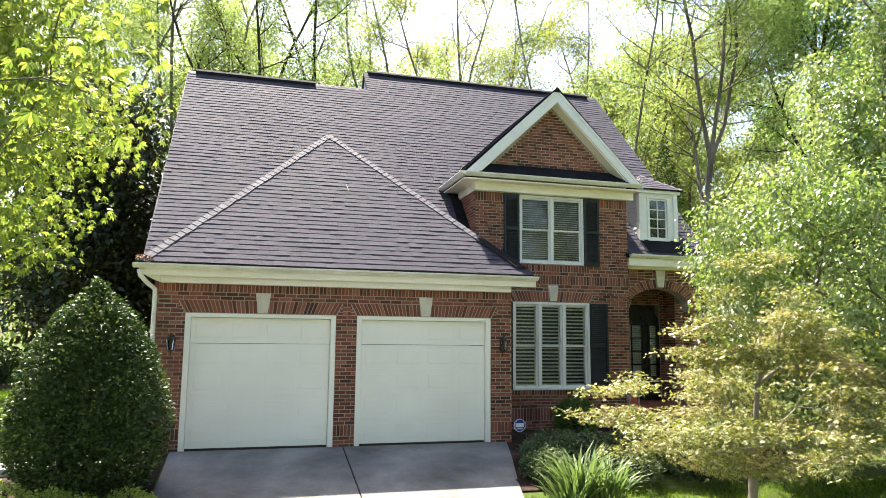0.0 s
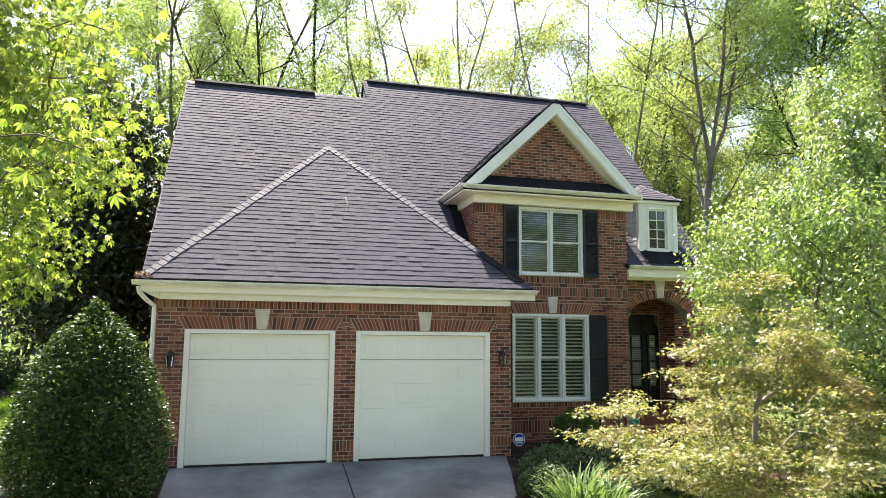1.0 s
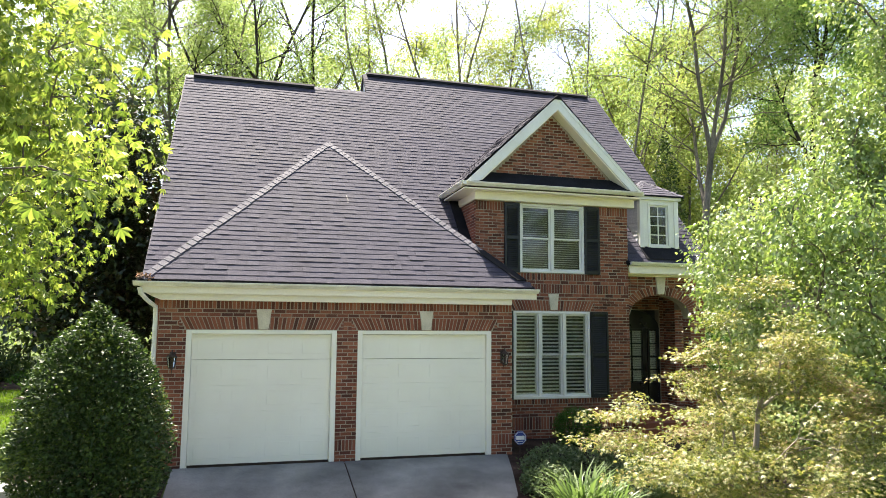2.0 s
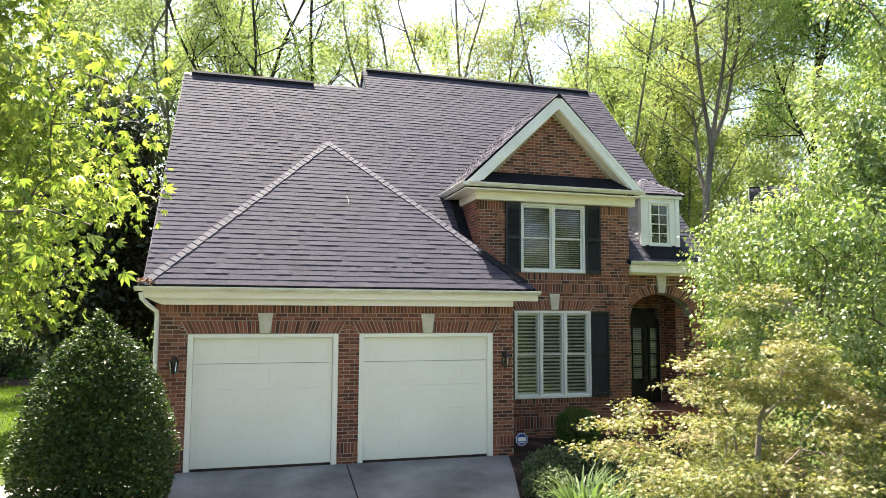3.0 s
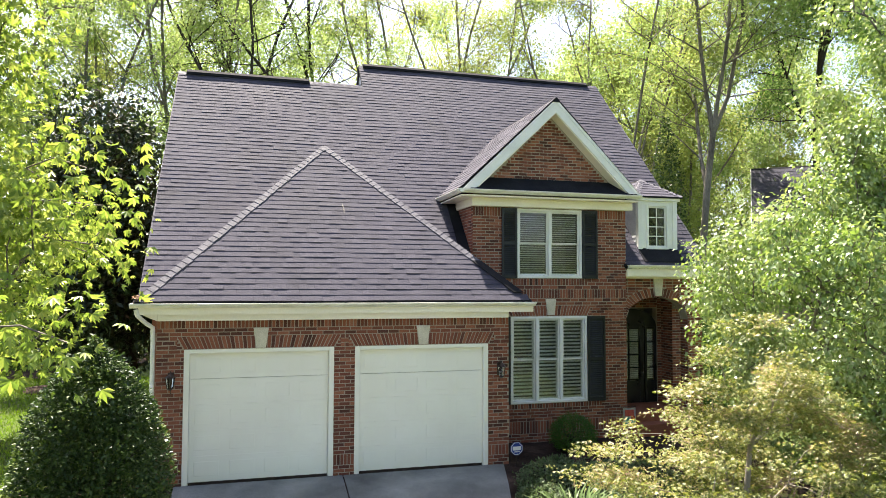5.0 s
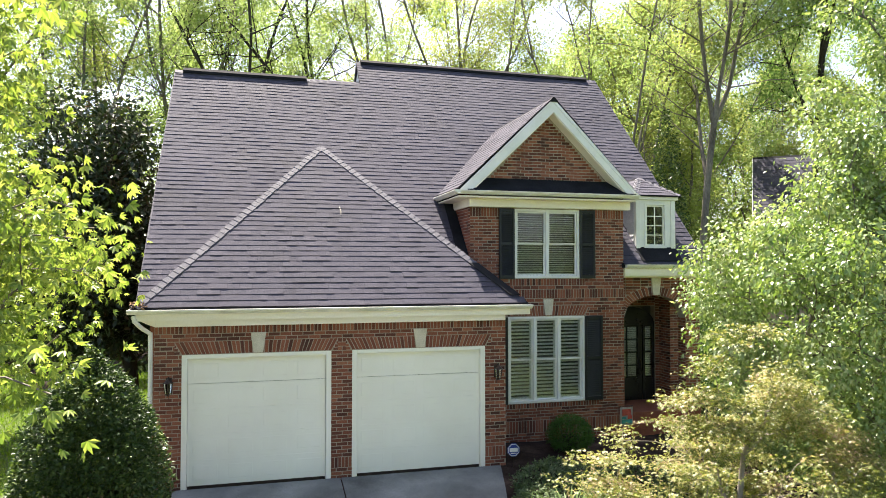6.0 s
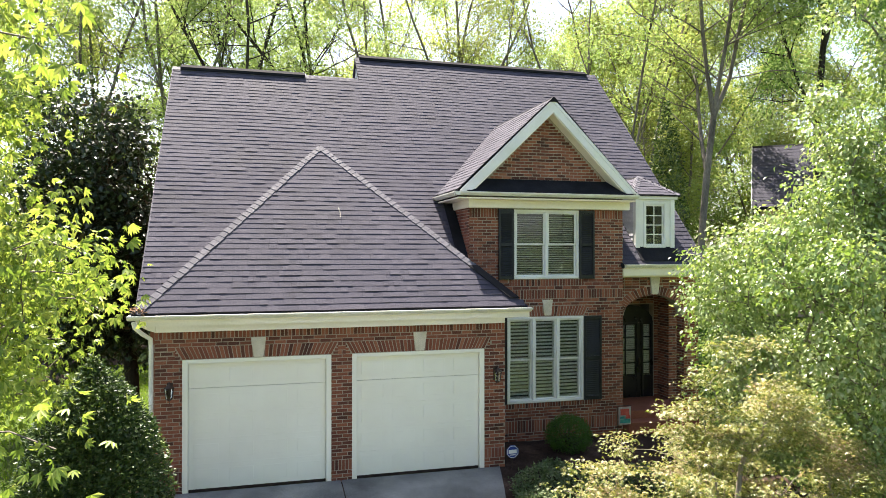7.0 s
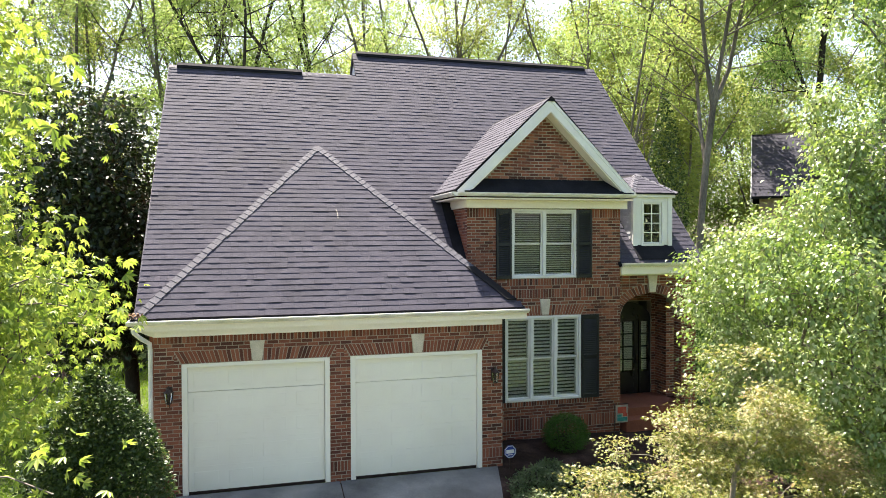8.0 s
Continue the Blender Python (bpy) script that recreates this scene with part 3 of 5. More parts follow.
# ---- gabled wing ----
WY, WX0, WX1 = 1.58, 5.81, 9.6
W2, W1 = (6.86, 8.46, 3.67, 5.24), (6.70, 8.58, 0.86, 2.80)
wall_w = wall_with_openings("wall", WX0, WX1, WY, -0.3, 5.6, [W1, W2], 0.24, "red brick wall of the gabled wing")
bw = Bricks(wall_w, WY, 2)
bw.field(WX0, WX1, -0.2, 0.19)
bw.soldiers(6.06, WX1, 0.19, 0.47)
bw.field(6.06, WX1, 0.47, 0.74, keep=True)
bw.soldiers(6.4, 8.95, 0.74, 0.855)
bw.field(6.06, 6.4, 0.74, 0.86)
bw.field(8.95, WX1, 0.74, 0.86)
bw.field(6.06, WX1, 0.86, 2.81, holes=[W1], keep=True)
arch_hole = [(6.6, 8.68, 2.81, 3.05)]
bw.field(6.06, WX1, 2.81, 3.05, holes=arch_hole, keep=True)
jack_arch(bw, 6.7, 8.58, 2.81, 3.05)
bw.field(WX0, WX1, 3.05, 3.21, keep=True)
bw.soldiers(WX0, WX1, 3.21, 3.42)
bw.field(WX0, WX1, 3.42, 3.5)
bw.soldiers(6.75, 8.6, 3.5, 3.66)
bw.field(WX0, 6.75, 3.5, 3.66)
bw.field(8.6, WX1, 3.5, 3.66)
bw.field(WX0, WX1, 3.66, 5.05, holes=[W2], keep=True)
for a, b in ((WX0, W2[0]), (W2[1], WX1)):
    bw.soldiers(a, b, 5.05, 5.26)
bw.done()
keystone(7.68, WY, 2.83, 3.19, 0.17, 0.25)
# side walls
bm = bmesh.new()
prism(bm, [(WX0 + 0.002, WY + 0.23, 3.0), (WX0 + 0.002, WY + 0.23, 5.6), (WX0 + 0.002, main_y(5.75), 5.6), (WX0 + 0.002, main_y(5.6) - 0.1, 3.0)], (0.2, 0, 0))
wall_side = part("wall", bm, MORTAR, house, "brick side wall of the wing")


def side_bricks(wall, x, ya, yb, za, rows, seed, limit=None):
    """Running bond on a wall face at x that faces -x, between ya and yb; limit(z): where the roof cuts it off."""
    rs = random.Random(seed)
    verts, faces = [], []
    for r in range(rows):
        lo, hi = za + r * 0.0675 + 0.0065, za + (r + 1) * 0.0675 - 0.0065
        end = min(yb, limit(hi)) if limit else yb
        y = ya - (0.1 if r % 2 else 0.0)
        while y < end:
            p, q = max(ya, y), min(end, y + 0.191)
            y += 0.2045
            if q - p < 0.03:
                continue
            d = 0.004 + rs.uniform(-0.0015, 0.0015)
            n = len(verts)
            for xx in (x - d, x + 0.005):
                verts += [(xx, p, lo), (xx, q, lo), (xx, q, hi), (xx, p, hi)]
            faces += [(n, n + 3, n + 2, n + 1)] + [(n + i, n + (i + 1) % 4, n + 4 + (i + 1) % 4, n + 4 + i) for i in range(4)]
    raw("bricks", verts, faces, BRICK, wall, "joined red-brown bricks of the side wall", "stuff")


side_bricks(wall_side, WX0, WY - 0.004, 3.2, 3.2, 36, 8, main_y)
part("wall", boxes((WX1 - 0.2, WX1, WY + 0.24, main_y(5.6), -0.3, 5.5)), MORTAR, house)


# windows
def window(name, x0, x1, z0, z1, y, units, label, slat, open_angle, cols=1, rows=1, sashes=True, interior=True):
    """A white window set of double-hung units with slatted blinds behind the glass."""
    f = 0.055
    frame_bm = boxes((x0, x0 + f, y - 0.02, y + 0.1, z0, z1), (x1 - f, x1, y - 0.02, y + 0.1, z0, z1), (x0 + f, x1 - f, y - 0.02, y + 0.1, z1 - f, z1), (x0 + f, x1 - f, y - 0.035, y + 0.1, z0, z0 + f), bevel=0.005)
    win = part(name, frame_bm, WHITE, house, label)
    w = (x1 - x0 - 2 * f) / units
    for i in range(units):
        a, b = x0 + f + i * w, x0 + f + (i + 1) * w
        if i:
            part("mullion", boxes((a - 0.032, a + 0.032, y - 0.015, y + 0.1, z0 + f, z1 - f), bevel=0.004), WHITE, win)
        a, b = a + (0.034 if i else 0.002), b - (0.034 if i < units - 1 else 0.002)
        lo, hi = z0 + f + 0.002, z1 - f - 0.002
        mid = (lo + hi) / 2
        panes = ((lo, mid + 0.018, y + 0.045), (mid - 0.018, hi, y + 0.02)) if sashes else ((lo, hi, y + 0.02),)
        for p, q, yy in panes:
            s = 0.036
            rows_b = [(a, a + s, yy, yy + 0.03, p, q), (b - s, b, yy, yy + 0.03, p, q), (a + s, b - s, yy, yy + 0.03, p, p + s), (a + s, b - s, yy, yy + 0.03, q - s, q)]
            for c in range(1, cols):
                xx = a + s + (b - a - 2 * s) * c / cols
                rows_b.append((xx - 0.011, xx + 0.011, yy + 0.004, yy + 0.026, p + s, q - s))
            for c in range(1, rows):
                zz = p + s + (q - p - 2 * s) * c / rows
                rows_b.append((a + s, b - s, yy + 0.006, yy + 0.024, zz - 0.011, zz + 0.011))
            part("sash", boxes(*rows_b, bevel=0.003), WHITE, win)
            g = part("pane", boxes((a + s, b - s, yy + 0.013, yy + 0.017, p + s, q - s)), GLASS, win)
            g.visible_shadow = False
        if slat:
            n = int((hi - lo - 0.06) / slat)
            bm = bmesh.new()
            for k in range(n):
                zc = lo + 0.05 + k * slat
                ca, sa = math.cos(open_angle) * slat * 0.43, math.sin(open_angle) * slat * 0.43
                prism(bm, [(a + 0.04, y + 0.11 - ca, zc - sa), (a + 0.04, y + 0.11 + ca, zc + sa), (a + 0.04, y + 0.113 + ca, zc + sa + 0.005), (a + 0.04, y + 0.113 - ca, zc - sa + 0.005)], (b - a - 0.08, 0, 0))
            part("blind", bm, BLIND, win, "white slatted blind behind the glass")
            if slat > 0.055:
                part("shutter_frame", boxes((a, a + 0.045, y + 0.09, y + 0.13, lo, hi), (b - 0.045, b, y + 0.09, y + 0.13, lo, hi), (a, b, y + 0.09, y + 0.13, mid - 0.03, mid + 0.03), (a, b, y + 0.09, y + 0.13, lo, lo + 0.05), (a, b, y + 0.09, y + 0.13, hi - 0.05, hi)), BLIND, win)
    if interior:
        part("room", boxes((x0 - 0.02, x1 + 0.02, y + 0.9, y + 0.92, z0 - 0.3, z1 + 0.2), (x0 - 0.04, x0 - 0.02, y + 0.24, y + 0.92, z0 - 0.3, z1 + 0.2), (x1 + 0.02, x1 + 0.04, y + 0.24, y + 0.92, z0 - 0.3, z1 + 0.2)), ROOM, win, "dark backing panels standing in for the dim room behind the window")
    return win


window("window", *W2, WY, 2, "white double-hung twin window with half-open blinds", 0.05, 0.32)
window("window", *W1, WY, 3, "white triple window with plantation shutters inside", 0.08, 0.45)


def shutter(x0, x1, z0, z1, y):
    s = part("shutter", boxes((x0, x0 + 0.05, y - 0.055, y - 0.014, z0, z1), (x1 - 0.05, x1, y - 0.055, y - 0.014, z0, z1), (x0 + 0.05, x1 - 0.05, y - 0.055, y - 0.014, z0, z0 + 0.09), (x0 + 0.05, x1 - 0.05, y - 0.055, y - 0.014, z1 - 0.07, z1), (x0 + 0.05, x1 - 0.05, y - 0.055, y - 0.014, (z0 + z1) / 2 - 0.04, (z0 + z1) / 2 + 0.04), bevel=0.004), SHUTTER, house, "black louvred window shutter")
    bm = bmesh.new()
    box(bm, x0 + 0.05, x1 - 0.05, y - 0.024, y - 0.012, z0 + 0.05, z1 - 0.05)
    n = int((z1 - z0) / 0.05)
    for i in range(n):
        z = z0 + 0.1 + (z1 - z0 - 0.2) * i / n
        prism(bm, [(x0 + 0.05, y - 0.045, z), (x0 + 0.05, y - 0.02, z + 0.035), (x0 + 0.05, y - 0.016, z + 0.03), (x0 + 0.05, y - 0.041, z - 0.006)], (x1 - x0 - 0.1, 0, 0))
    part("louvre", bm, SHUTTER, s)


shutter(6.49, 6.855, 3.66, 5.24, WY)
shutter(8.465, 8.85, 3.66, 5.24, WY)
shutter(6.26, 6.69, 0.86, 2.80, WY)
shutter(8.585, 9.03, 0.86, 2.80, WY)

# wing cornice, gutter, pent roof and gable
part("frieze", boxes((WX0 - 0.05, 9.72, WY - 0.13, WY - 0.001, 5.26, 5.44), (WX0 - 0.05, WX0 - 0.001, WY, 2.75, 5.26, 5.44), bevel=0.008), CREAM, house, "cream painted frieze board under the eaves")
part("soffit", boxes((EAVE_L + 0.1, 9.72, 1.2, WY, 5.44, 5.47), (EAVE_L + 0.1, WX0 + 0.05, WY, 2.9, 5.44, 5.47)), CREAM, house)
gutter_run((EAVE_L + 0.01, 1.2, 5.58), (9.76, 1.2, 5.58), (0, -1, 0))
gutter_run((EAVE_L + 0.11, 2.98, 5.58), (EAVE_L + 0.11, 1.2 - 0.124, 5.58), (-1, 0, 0))
slab("pent_roof", [(WEL + 0.15, 1.2, 5.575), (9.76, 1.2, 5.575), (9.70, WY + 0.05, 5.95), (WEL + 0.25, WY + 0.05, 5.95)], 0.03, ROOF_DARK, house, "narrow black pent roof across the gable")
gable = bmesh.new()
prism(gable, [(WX0, WY + 0.02, 5.5), (WX1, WY + 0.02, 5.5), (WX1, WY + 0.02, WING_Z - (WX1 - WING_X) - 0.1), (WING_X, WY + 0.02, WING_Z - 0.1), (WX0, WY + 0.02, WING_Z - (WING_X - WX0) - 0.1)], (0, 0.2, 0))
wall_t = part("wall", gable, MORTAR, house, "red brick gable wall")
bt = Bricks(wall_t, WY + 0.02, 3)


def gable_edge(z):
    h = max(0.0, 7.33 - z)
    return (WING_X - h, WING_X + h)


bt.field(6.2, 9.2, 5.92, 7.3, edge=gable_edge, keep=True)
bt.done()
RY = 1.26
for s in (-1, 1):
    ex = WING_X + s * (WING_X - WEL)
    top, low = Vector((WING_X, RY, WING_Z - 0.02)), Vector((ex, RY, 5.62 if s < 0 else 5.56))
    d = Vector((0, 0, -0.31))
    bm = bmesh.new()
    prism(bm, [top, low, low + Vector((-s * 0.10, 0, -0.05)), low + Vector((-s * 0.31, 0, 0.02)), top + d], (0, 0.035, 0))
    part("rake_board", bm, WHITE, house, "white painted gable rake board")
    bm = bmesh.new()
    prism(bm, [top + Vector((0, -0.012, -0.004)), low + Vector((0, -0.012, -0.004)), low + Vector((-s * 0.03, -0.012, -0.07)), top + Vector((0, -0.012, -0.09))], (0, 0.014, 0))
    part("rake_moulding", bm, WHITE, house)
    bm = bmesh.new()
    prism(bm, [top + Vector((0, 0.035, -0.33)), low + Vector((-s * 0.33, 0.035, 0.0)), low + Vector((-s * 0.31, 0.035, 0.02)), top + Vector((0, 0.035, -0.30))], (0, 0.3, 0))
    part("rake_soffit", bm, CREAM, house)

EZW = 5.63
for s in (-1, 1):
    EXW = WEL + 0.11 if s > 0 else EAVE_L + 0.11
    slope_len = math.hypot(WING_X - EXW, WING_Z - EZW)
    ex = WING_X + s * (WING_X - EXW)
    back = main_y(WING_Z)

    def wing_span(v, s=s, slope_len=slope_len):
        z = EZW + v / slope_len * (WING_Z - EZW)
        ye = main_y(z) + 0.02
        return [(RY - 0.02, ye)] if s > 0 else [(-ye, -(RY - 0.02))]

    rw = Roof("roof", (ex, 0, EZW + 0.01), (0, 1, 0) if s > 0 else (0, -1, 0), (-s * (WING_X - EXW), 0, WING_Z - EZW), "grey shingle gable roof of the wing", 11 + s)
    rw.lay(slope_len, wing_span)
    dk = rw.done([(ex, RY + 0.01, EZW), (WING_X, RY + 0.01, WING_Z), (WING_X, back, WING_Z), (ex, main_y(EZW), EZW)])
bm = bmesh.new()
prism(bm, [(WING_X + a, RY - 0.03, WING_Z + b) for a, b in ((-0.09, -0.10), (-0.09, -0.072), (0, 0.018), (0.09, -0.072), (0.09, -0.10))], (0, main_y(WING_Z) - RY, 0))
part("ridge_vent", bm, ROOF_DARK, dk, "black ridge vent")

# ---- porch ----
PY = 1.85
PX0, PX1, PZ = 9.6, 11.853, 0.45
AC, AH, SPR, RISE = 10.60, 0.84, 2.72, 0.51


def arch_z(x):
    t = (x - AC) / AH
    return SPR + RISE * math.sqrt(max(0.0, 1 - t * t))


bm = bmesh.new()
box(bm, PX0, AC - AH, PY, PY + 0.3, -0.2, 3.72)
box(bm, AC + AH, PX1, PY, PY + 0.3, -0.2, 3.72)
n = 20
for i in range(n):
    a, b = AC - AH + 2 * AH * i / n, AC - AH + 2 * AH * (i + 1) / n
    prism(bm, [(a, PY, arch_z(a)), (b, PY, arch_z(b)), (b, PY, 3.72), (a, PY, 3.72)], (0, 0.3, 0))
wall_p = part("wall", bm, MORTAR, house, "red brick porch wall with an arched opening")
bp_ = Bricks(wall_p, PY, 4)
bp_.field(PX0, AC - AH, -0.2, SPR)
bp_.field(AC + AH, PX1, -0.2, SPR, keep=True)
arch_n = 34
for i in range(arch_n):
    t0, t1 = math.pi * i / arch_n, math.pi * (i + 1) / arch_n
    e = 0.009
    q = []
    for t, k in ((t0 + e, 0.0), (t1 - e, 0.0), (t1 - e, 1.0), (t0 + e, 1.0)):
        q.append((AC - (AH + 0.23 * k) * math.cos(t), SPR + (RISE + 0.21 * k) * math.sin(t)))
    bp_.quad(q)


for za in [SPR + 0.0675 * k for k in range(15)]:
    zc = za + 0.034
    t = (zc - SPR) / (RISE + 0.22)
    half = (AH + 0.24) * math.sqrt(max(0.0, 1 - t * t)) if t < 1 else 0.0
    bp_.field(PX0 + 0.0, PX1, za, za + 0.0675, holes=[(AC - half, AC + half, za, za + 0.07)])
bp_.done()
keystone(AC + 0.02, PY - 0.01, 3.25, 3.67, 0.17, 0.27)
part("porch_floor", boxes((PX0, PX1, PY - 0.02, 3.3, -0.2, PZ), (AC - 0.9, AC + 0.9, PY - 0.4, PY - 0.02, -0.2, 0.26)), BRICK, house, "brick porch floor and step")
part("porch_ceiling", boxes((PX0, PX1, PY + 0.3, 3.2, 3.5, 3.55)), CREAM, house)
wall_e = wall_with_openings("wall", PX0, PX1, 3.2, 0.0, 3.6, [(9.82, 11.44, PZ, 2.9)], 0.2, "brick entry wall inside the porch")
be = Bricks(wall_e, 3.2, 7)
be.field(11.45, PX1, PZ, 3.5)
be.field(PX0, 11.45, 2.92, 3.5)
be.done()
# side wall of the porch with its opening
wall_o = part("wall", boxes((PX1 - 0.28, PX1, 2.7, 3.2, -0.2, 3.6), (PX1 - 0.28, PX1, PY + 0.3, 2.7, 2.9, 3.6), (PX1 - 0.28, PX1, PY + 0.3, 2.7, -0.2, PZ)), MORTAR, house, "brick side wall of the porch")
side_bricks(wall_o, PX1 - 0.28, 2.7, 3.2, PZ, 45, 9)
bo = Bricks(wall_o, 2.7, 12)
bo.field(PX1 - 0.28, PX1, PZ, 2.9)
bo.done()
side_bricks(wall_p, AC + AH, PY, PY + 0.3, PZ, 33, 10)
# entrance door with sidelights and arched transom
door = part("front_door", boxes((10.2, 10.32, 3.22, 3.27, PZ, 2.42), (10.95, 11.07, 3.22, 3.27, PZ, 2.42), (10.32, 10.95, 3.22, 3.27, PZ, 1.02), (10.32, 10.95, 3.22, 3.27, 2.36, 2.42), (10.62, 10.65, 3.225, 3.265, 1.02, 2.36), (10.32, 10.95, 3.225, 3.265, 1.34, 1.37), (10.32, 10.95, 3.225, 3.265, 1.68, 1.71), (10.32, 10.95, 3.225, 3.265, 2.02, 2.05), bevel=0.004), DOOR_BLACK, house, "black glazed front door with small panes")
part("pane", boxes((10.32, 10.95, 3.243, 3.247, 1.02, 2.36)), GLASS, door)
part("door_handle", boxes((11.0, 11.02, 3.17, 3.22, 1.3, 1.5)), IRON, door, "iron door handle")
bm = bmesh.new()
for k in range(28):
    z = 1.06 + k * 0.047
    prism(bm, [(10.33, 3.29, z), (10.33, 3.318, z + 0.034), (10.33, 3.322, z + 0.031), (10.33, 3.294, z - 0.003)], (0.61, 0, 0))
part("blind", bm, BLIND, door, "white blind behind the door glass")
for a, b in ((9.82, 10.17), (11.1, 11.44)):
    sl = part("sidelight", boxes((a, a + 0.06, 3.22, 3.27, PZ, 2.42), (b - 0.06, b, 3.22, 3.27, PZ, 2.42), (a + 0.06, b - 0.06, 3.22, 3.27, PZ, 1.02), (a + 0.06, b - 0.06, 3.22, 3.27, 2.36, 2.42), (a + 0.06, b - 0.06, 3.225, 3.265, 1.34, 1.37), (a + 0.06, b - 0.06, 3.225, 3.265, 1.68, 1.71), (a + 0.06, b - 0.06, 3.225, 3.265, 2.02, 2.05), bevel=0.004), DOOR_BLACK, house, "black glazed sidelight beside the front door")
    part("pane", boxes((a + 0.06, b - 0.06, 3.243, 3.247, 1.02, 2.36)), GLASS, sl)
    bm = bmesh.new()
    for k in range(28):
        z = 1.06 + k * 0.047
        prism(bm, [(a + 0.07, 3.29, z), (a + 0.07, 3.318, z + 0.034), (a + 0.07, 3.322, z + 0.031), (a + 0.07, 3.294, z - 0.003)], (b - a - 0.14, 0, 0))
    part("blind", bm, BLIND, sl)
bm = bmesh.new()
pts = [(9.8, 3.215, 2.42), (11.46, 3.215, 2.42)] + [(AC + 0.83 * math.cos(t), 3.215, 2.44 + 0.46 * math.sin(t)) for t in (math.pi * k / 12 for k in range(13))]
prism(bm, pts, (0, 0.03, 0))
part("transom", bm, DOOR_BLACK, house, "dark arched transom over the entrance")
part("room", boxes((9.8, 11.5, 3.9, 3.92, PZ, 3.0), (9.78, 9.8, 3.4, 3.9, PZ, 3.0), (11.5, 11.52, 3.4, 3.9, PZ, 3.0)), ROOM, house, "dark backing panels standing in for the dim hall behind the front door")

# porch eaves
part("frieze", boxes((WX1 + 0.001, PX1 + 0.03, PY - 0.06, PY, 3.67, 3.84), bevel=0.008), CREAM, house, "cream painted frieze board over the porch")
part("soffit", boxes((WX1 + 0.001, PX1 + 0.1, 1.57, PY, 3.84, 3.87)), CREAM, house)
gutter_run((WX1 + 0.02, 1.545, 3.985), (PX1 + 0.12, 1.545, 3.985), (0, -1, 0))
part("fascia", boxes((WX1 + 0.02, PX1 + 0.1, 1.546, 1.57, 3.72, 3.955)), CREAM, house)

# ---- dormer ----
DX0, DX1, DY, DZ0, DZ1 = 10.12, 11.155, 1.86, 4.31, 5.56
DW = (10.325, 10.945, 4.385, 5.49)
bm = bmesh.new()
for r in ((DX0, DW[0], DZ0, DZ1), (DW[1], DX1, DZ0, DZ1), (DW[0], DW[1], DZ0, DW[2]), (DW[0], DW[1], DW[3], DZ1)):
    box(bm, r[0], r[1], DY, DY + 0.12, r[2], r[3])
dormer = part("dormer", bm, WHITE, house, "white hipped dormer with a small casement window")
part("dormer_casing", boxes((DX0 - 0.02, DX0 + 0.1, DY - 0.025, DY, DZ0, DZ1), (DX1 - 0.1, DX1 + 0.02, DY - 0.025, DY, DZ0, DZ1), (DX0 + 0.1, DX1 - 0.1, DY - 0.03, DY, DZ0, DZ0 + 0.06), bevel=0.005), WHITE, dormer)
for x in (DX0, DX1 - 0.04):
    bm = bmesh.new()
    prism(bm, [(x, DY + 0.12, 5.53 + MS * (DY + 0.12 - 2.98) - 0.05), (x, DY + 0.12, DZ1), (x, main_y(DZ1) + 0.05, DZ1)], (0.04, 0, 0))
    part("dormer_cheek", bm, SIDING, dormer, "grey siding cheek of the dormer")
for k in range(11):
    z = DZ0 + 0.02 + k * 0.115
    yb = main_y(z + 0.1)
    if yb > DY + 0.14:
        bm = bmesh.new()
        prism(bm, [(DX0 - 0.014, DY + 0.12, z), (DX0 - 0.001, DY + 0.12, z + 0.112), (DX0, DY + 0.12, z + 0.112), (DX0, DY + 0.12, z)], (0, yb - DY - 0.12, 0))
        part("siding_board", bm, SIDING, dormer)
window("window", *DW, DY, 1, "small white dormer window with eight panes", 0, 0, cols=2, rows=4, sashes=False)
part("dormer_cornice", boxes((DX0 - 0.08, DX1 + 0.08, DY - 0.07, main_y(DZ1), DZ1, DZ1 + 0.1), bevel=0.01), WHITE, dormer)
ap = Vector((10.64, 2.62, 6.2))
dz = DZ1 + 0.105
e = 0.12
cl, crr = Vector((DX0 - e, DY - 0.1, dz)), Vector((DX1 + e, DY - 0.1, dz))
slope_d = ap - Vector((ap.x, DY - 0.1, dz))
rd = Roof("dormer_roof", (0, DY - 0.1, dz), (1, 0, 0), slope_d, "small grey hip roof of the dormer", 21)
rd.thick = 0.03
rd.lay(slope_d.length, lambda v: [(cl.x + (ap.x - cl.x) * v / slope_d.length, crr.x + (ap.x - crr.x) * v / slope_d.length)])
dd = rd.done([tuple(cl), tuple(crr), tuple(ap)])
for s, c in ((-1, cl), (1, crr)):
    run = abs(ap.x - c.x)
    sl = Vector((ap.x - c.x, 0, ap.z - c.z))
    yb = main_y(dz)

    def side_span(v, s=s, L=sl.length, c=c):
        f = v / L
        ya = c.y + (ap.y - c.y) * f
        ye = main_y(dz + (ap.z - dz) * f) + 0.03
        return [(ya, ye)] if s > 0 else [(-ye, -ya)]

    rr_ = Roof("dormer_roof", (c.x, 0, dz), (0, 1, 0) if s > 0 else (0, -1, 0), (-s, 0, (ap.z - dz) / run), "small grey hip roof of the dormer", 23 + s)
    rr_.thick = 0.03
    rr_.lay(sl.length, side_span)
    rr_.done([tuple(c), tuple(ap), (ap.x, main_y(ap.z), ap.z), (c.x, main_y(dz), dz)])
    cap_line(c + Vector((0, 0, 0.01)), ap, (0, -1, 1), (s, 0, 1), dd, 0.13, 0.09)
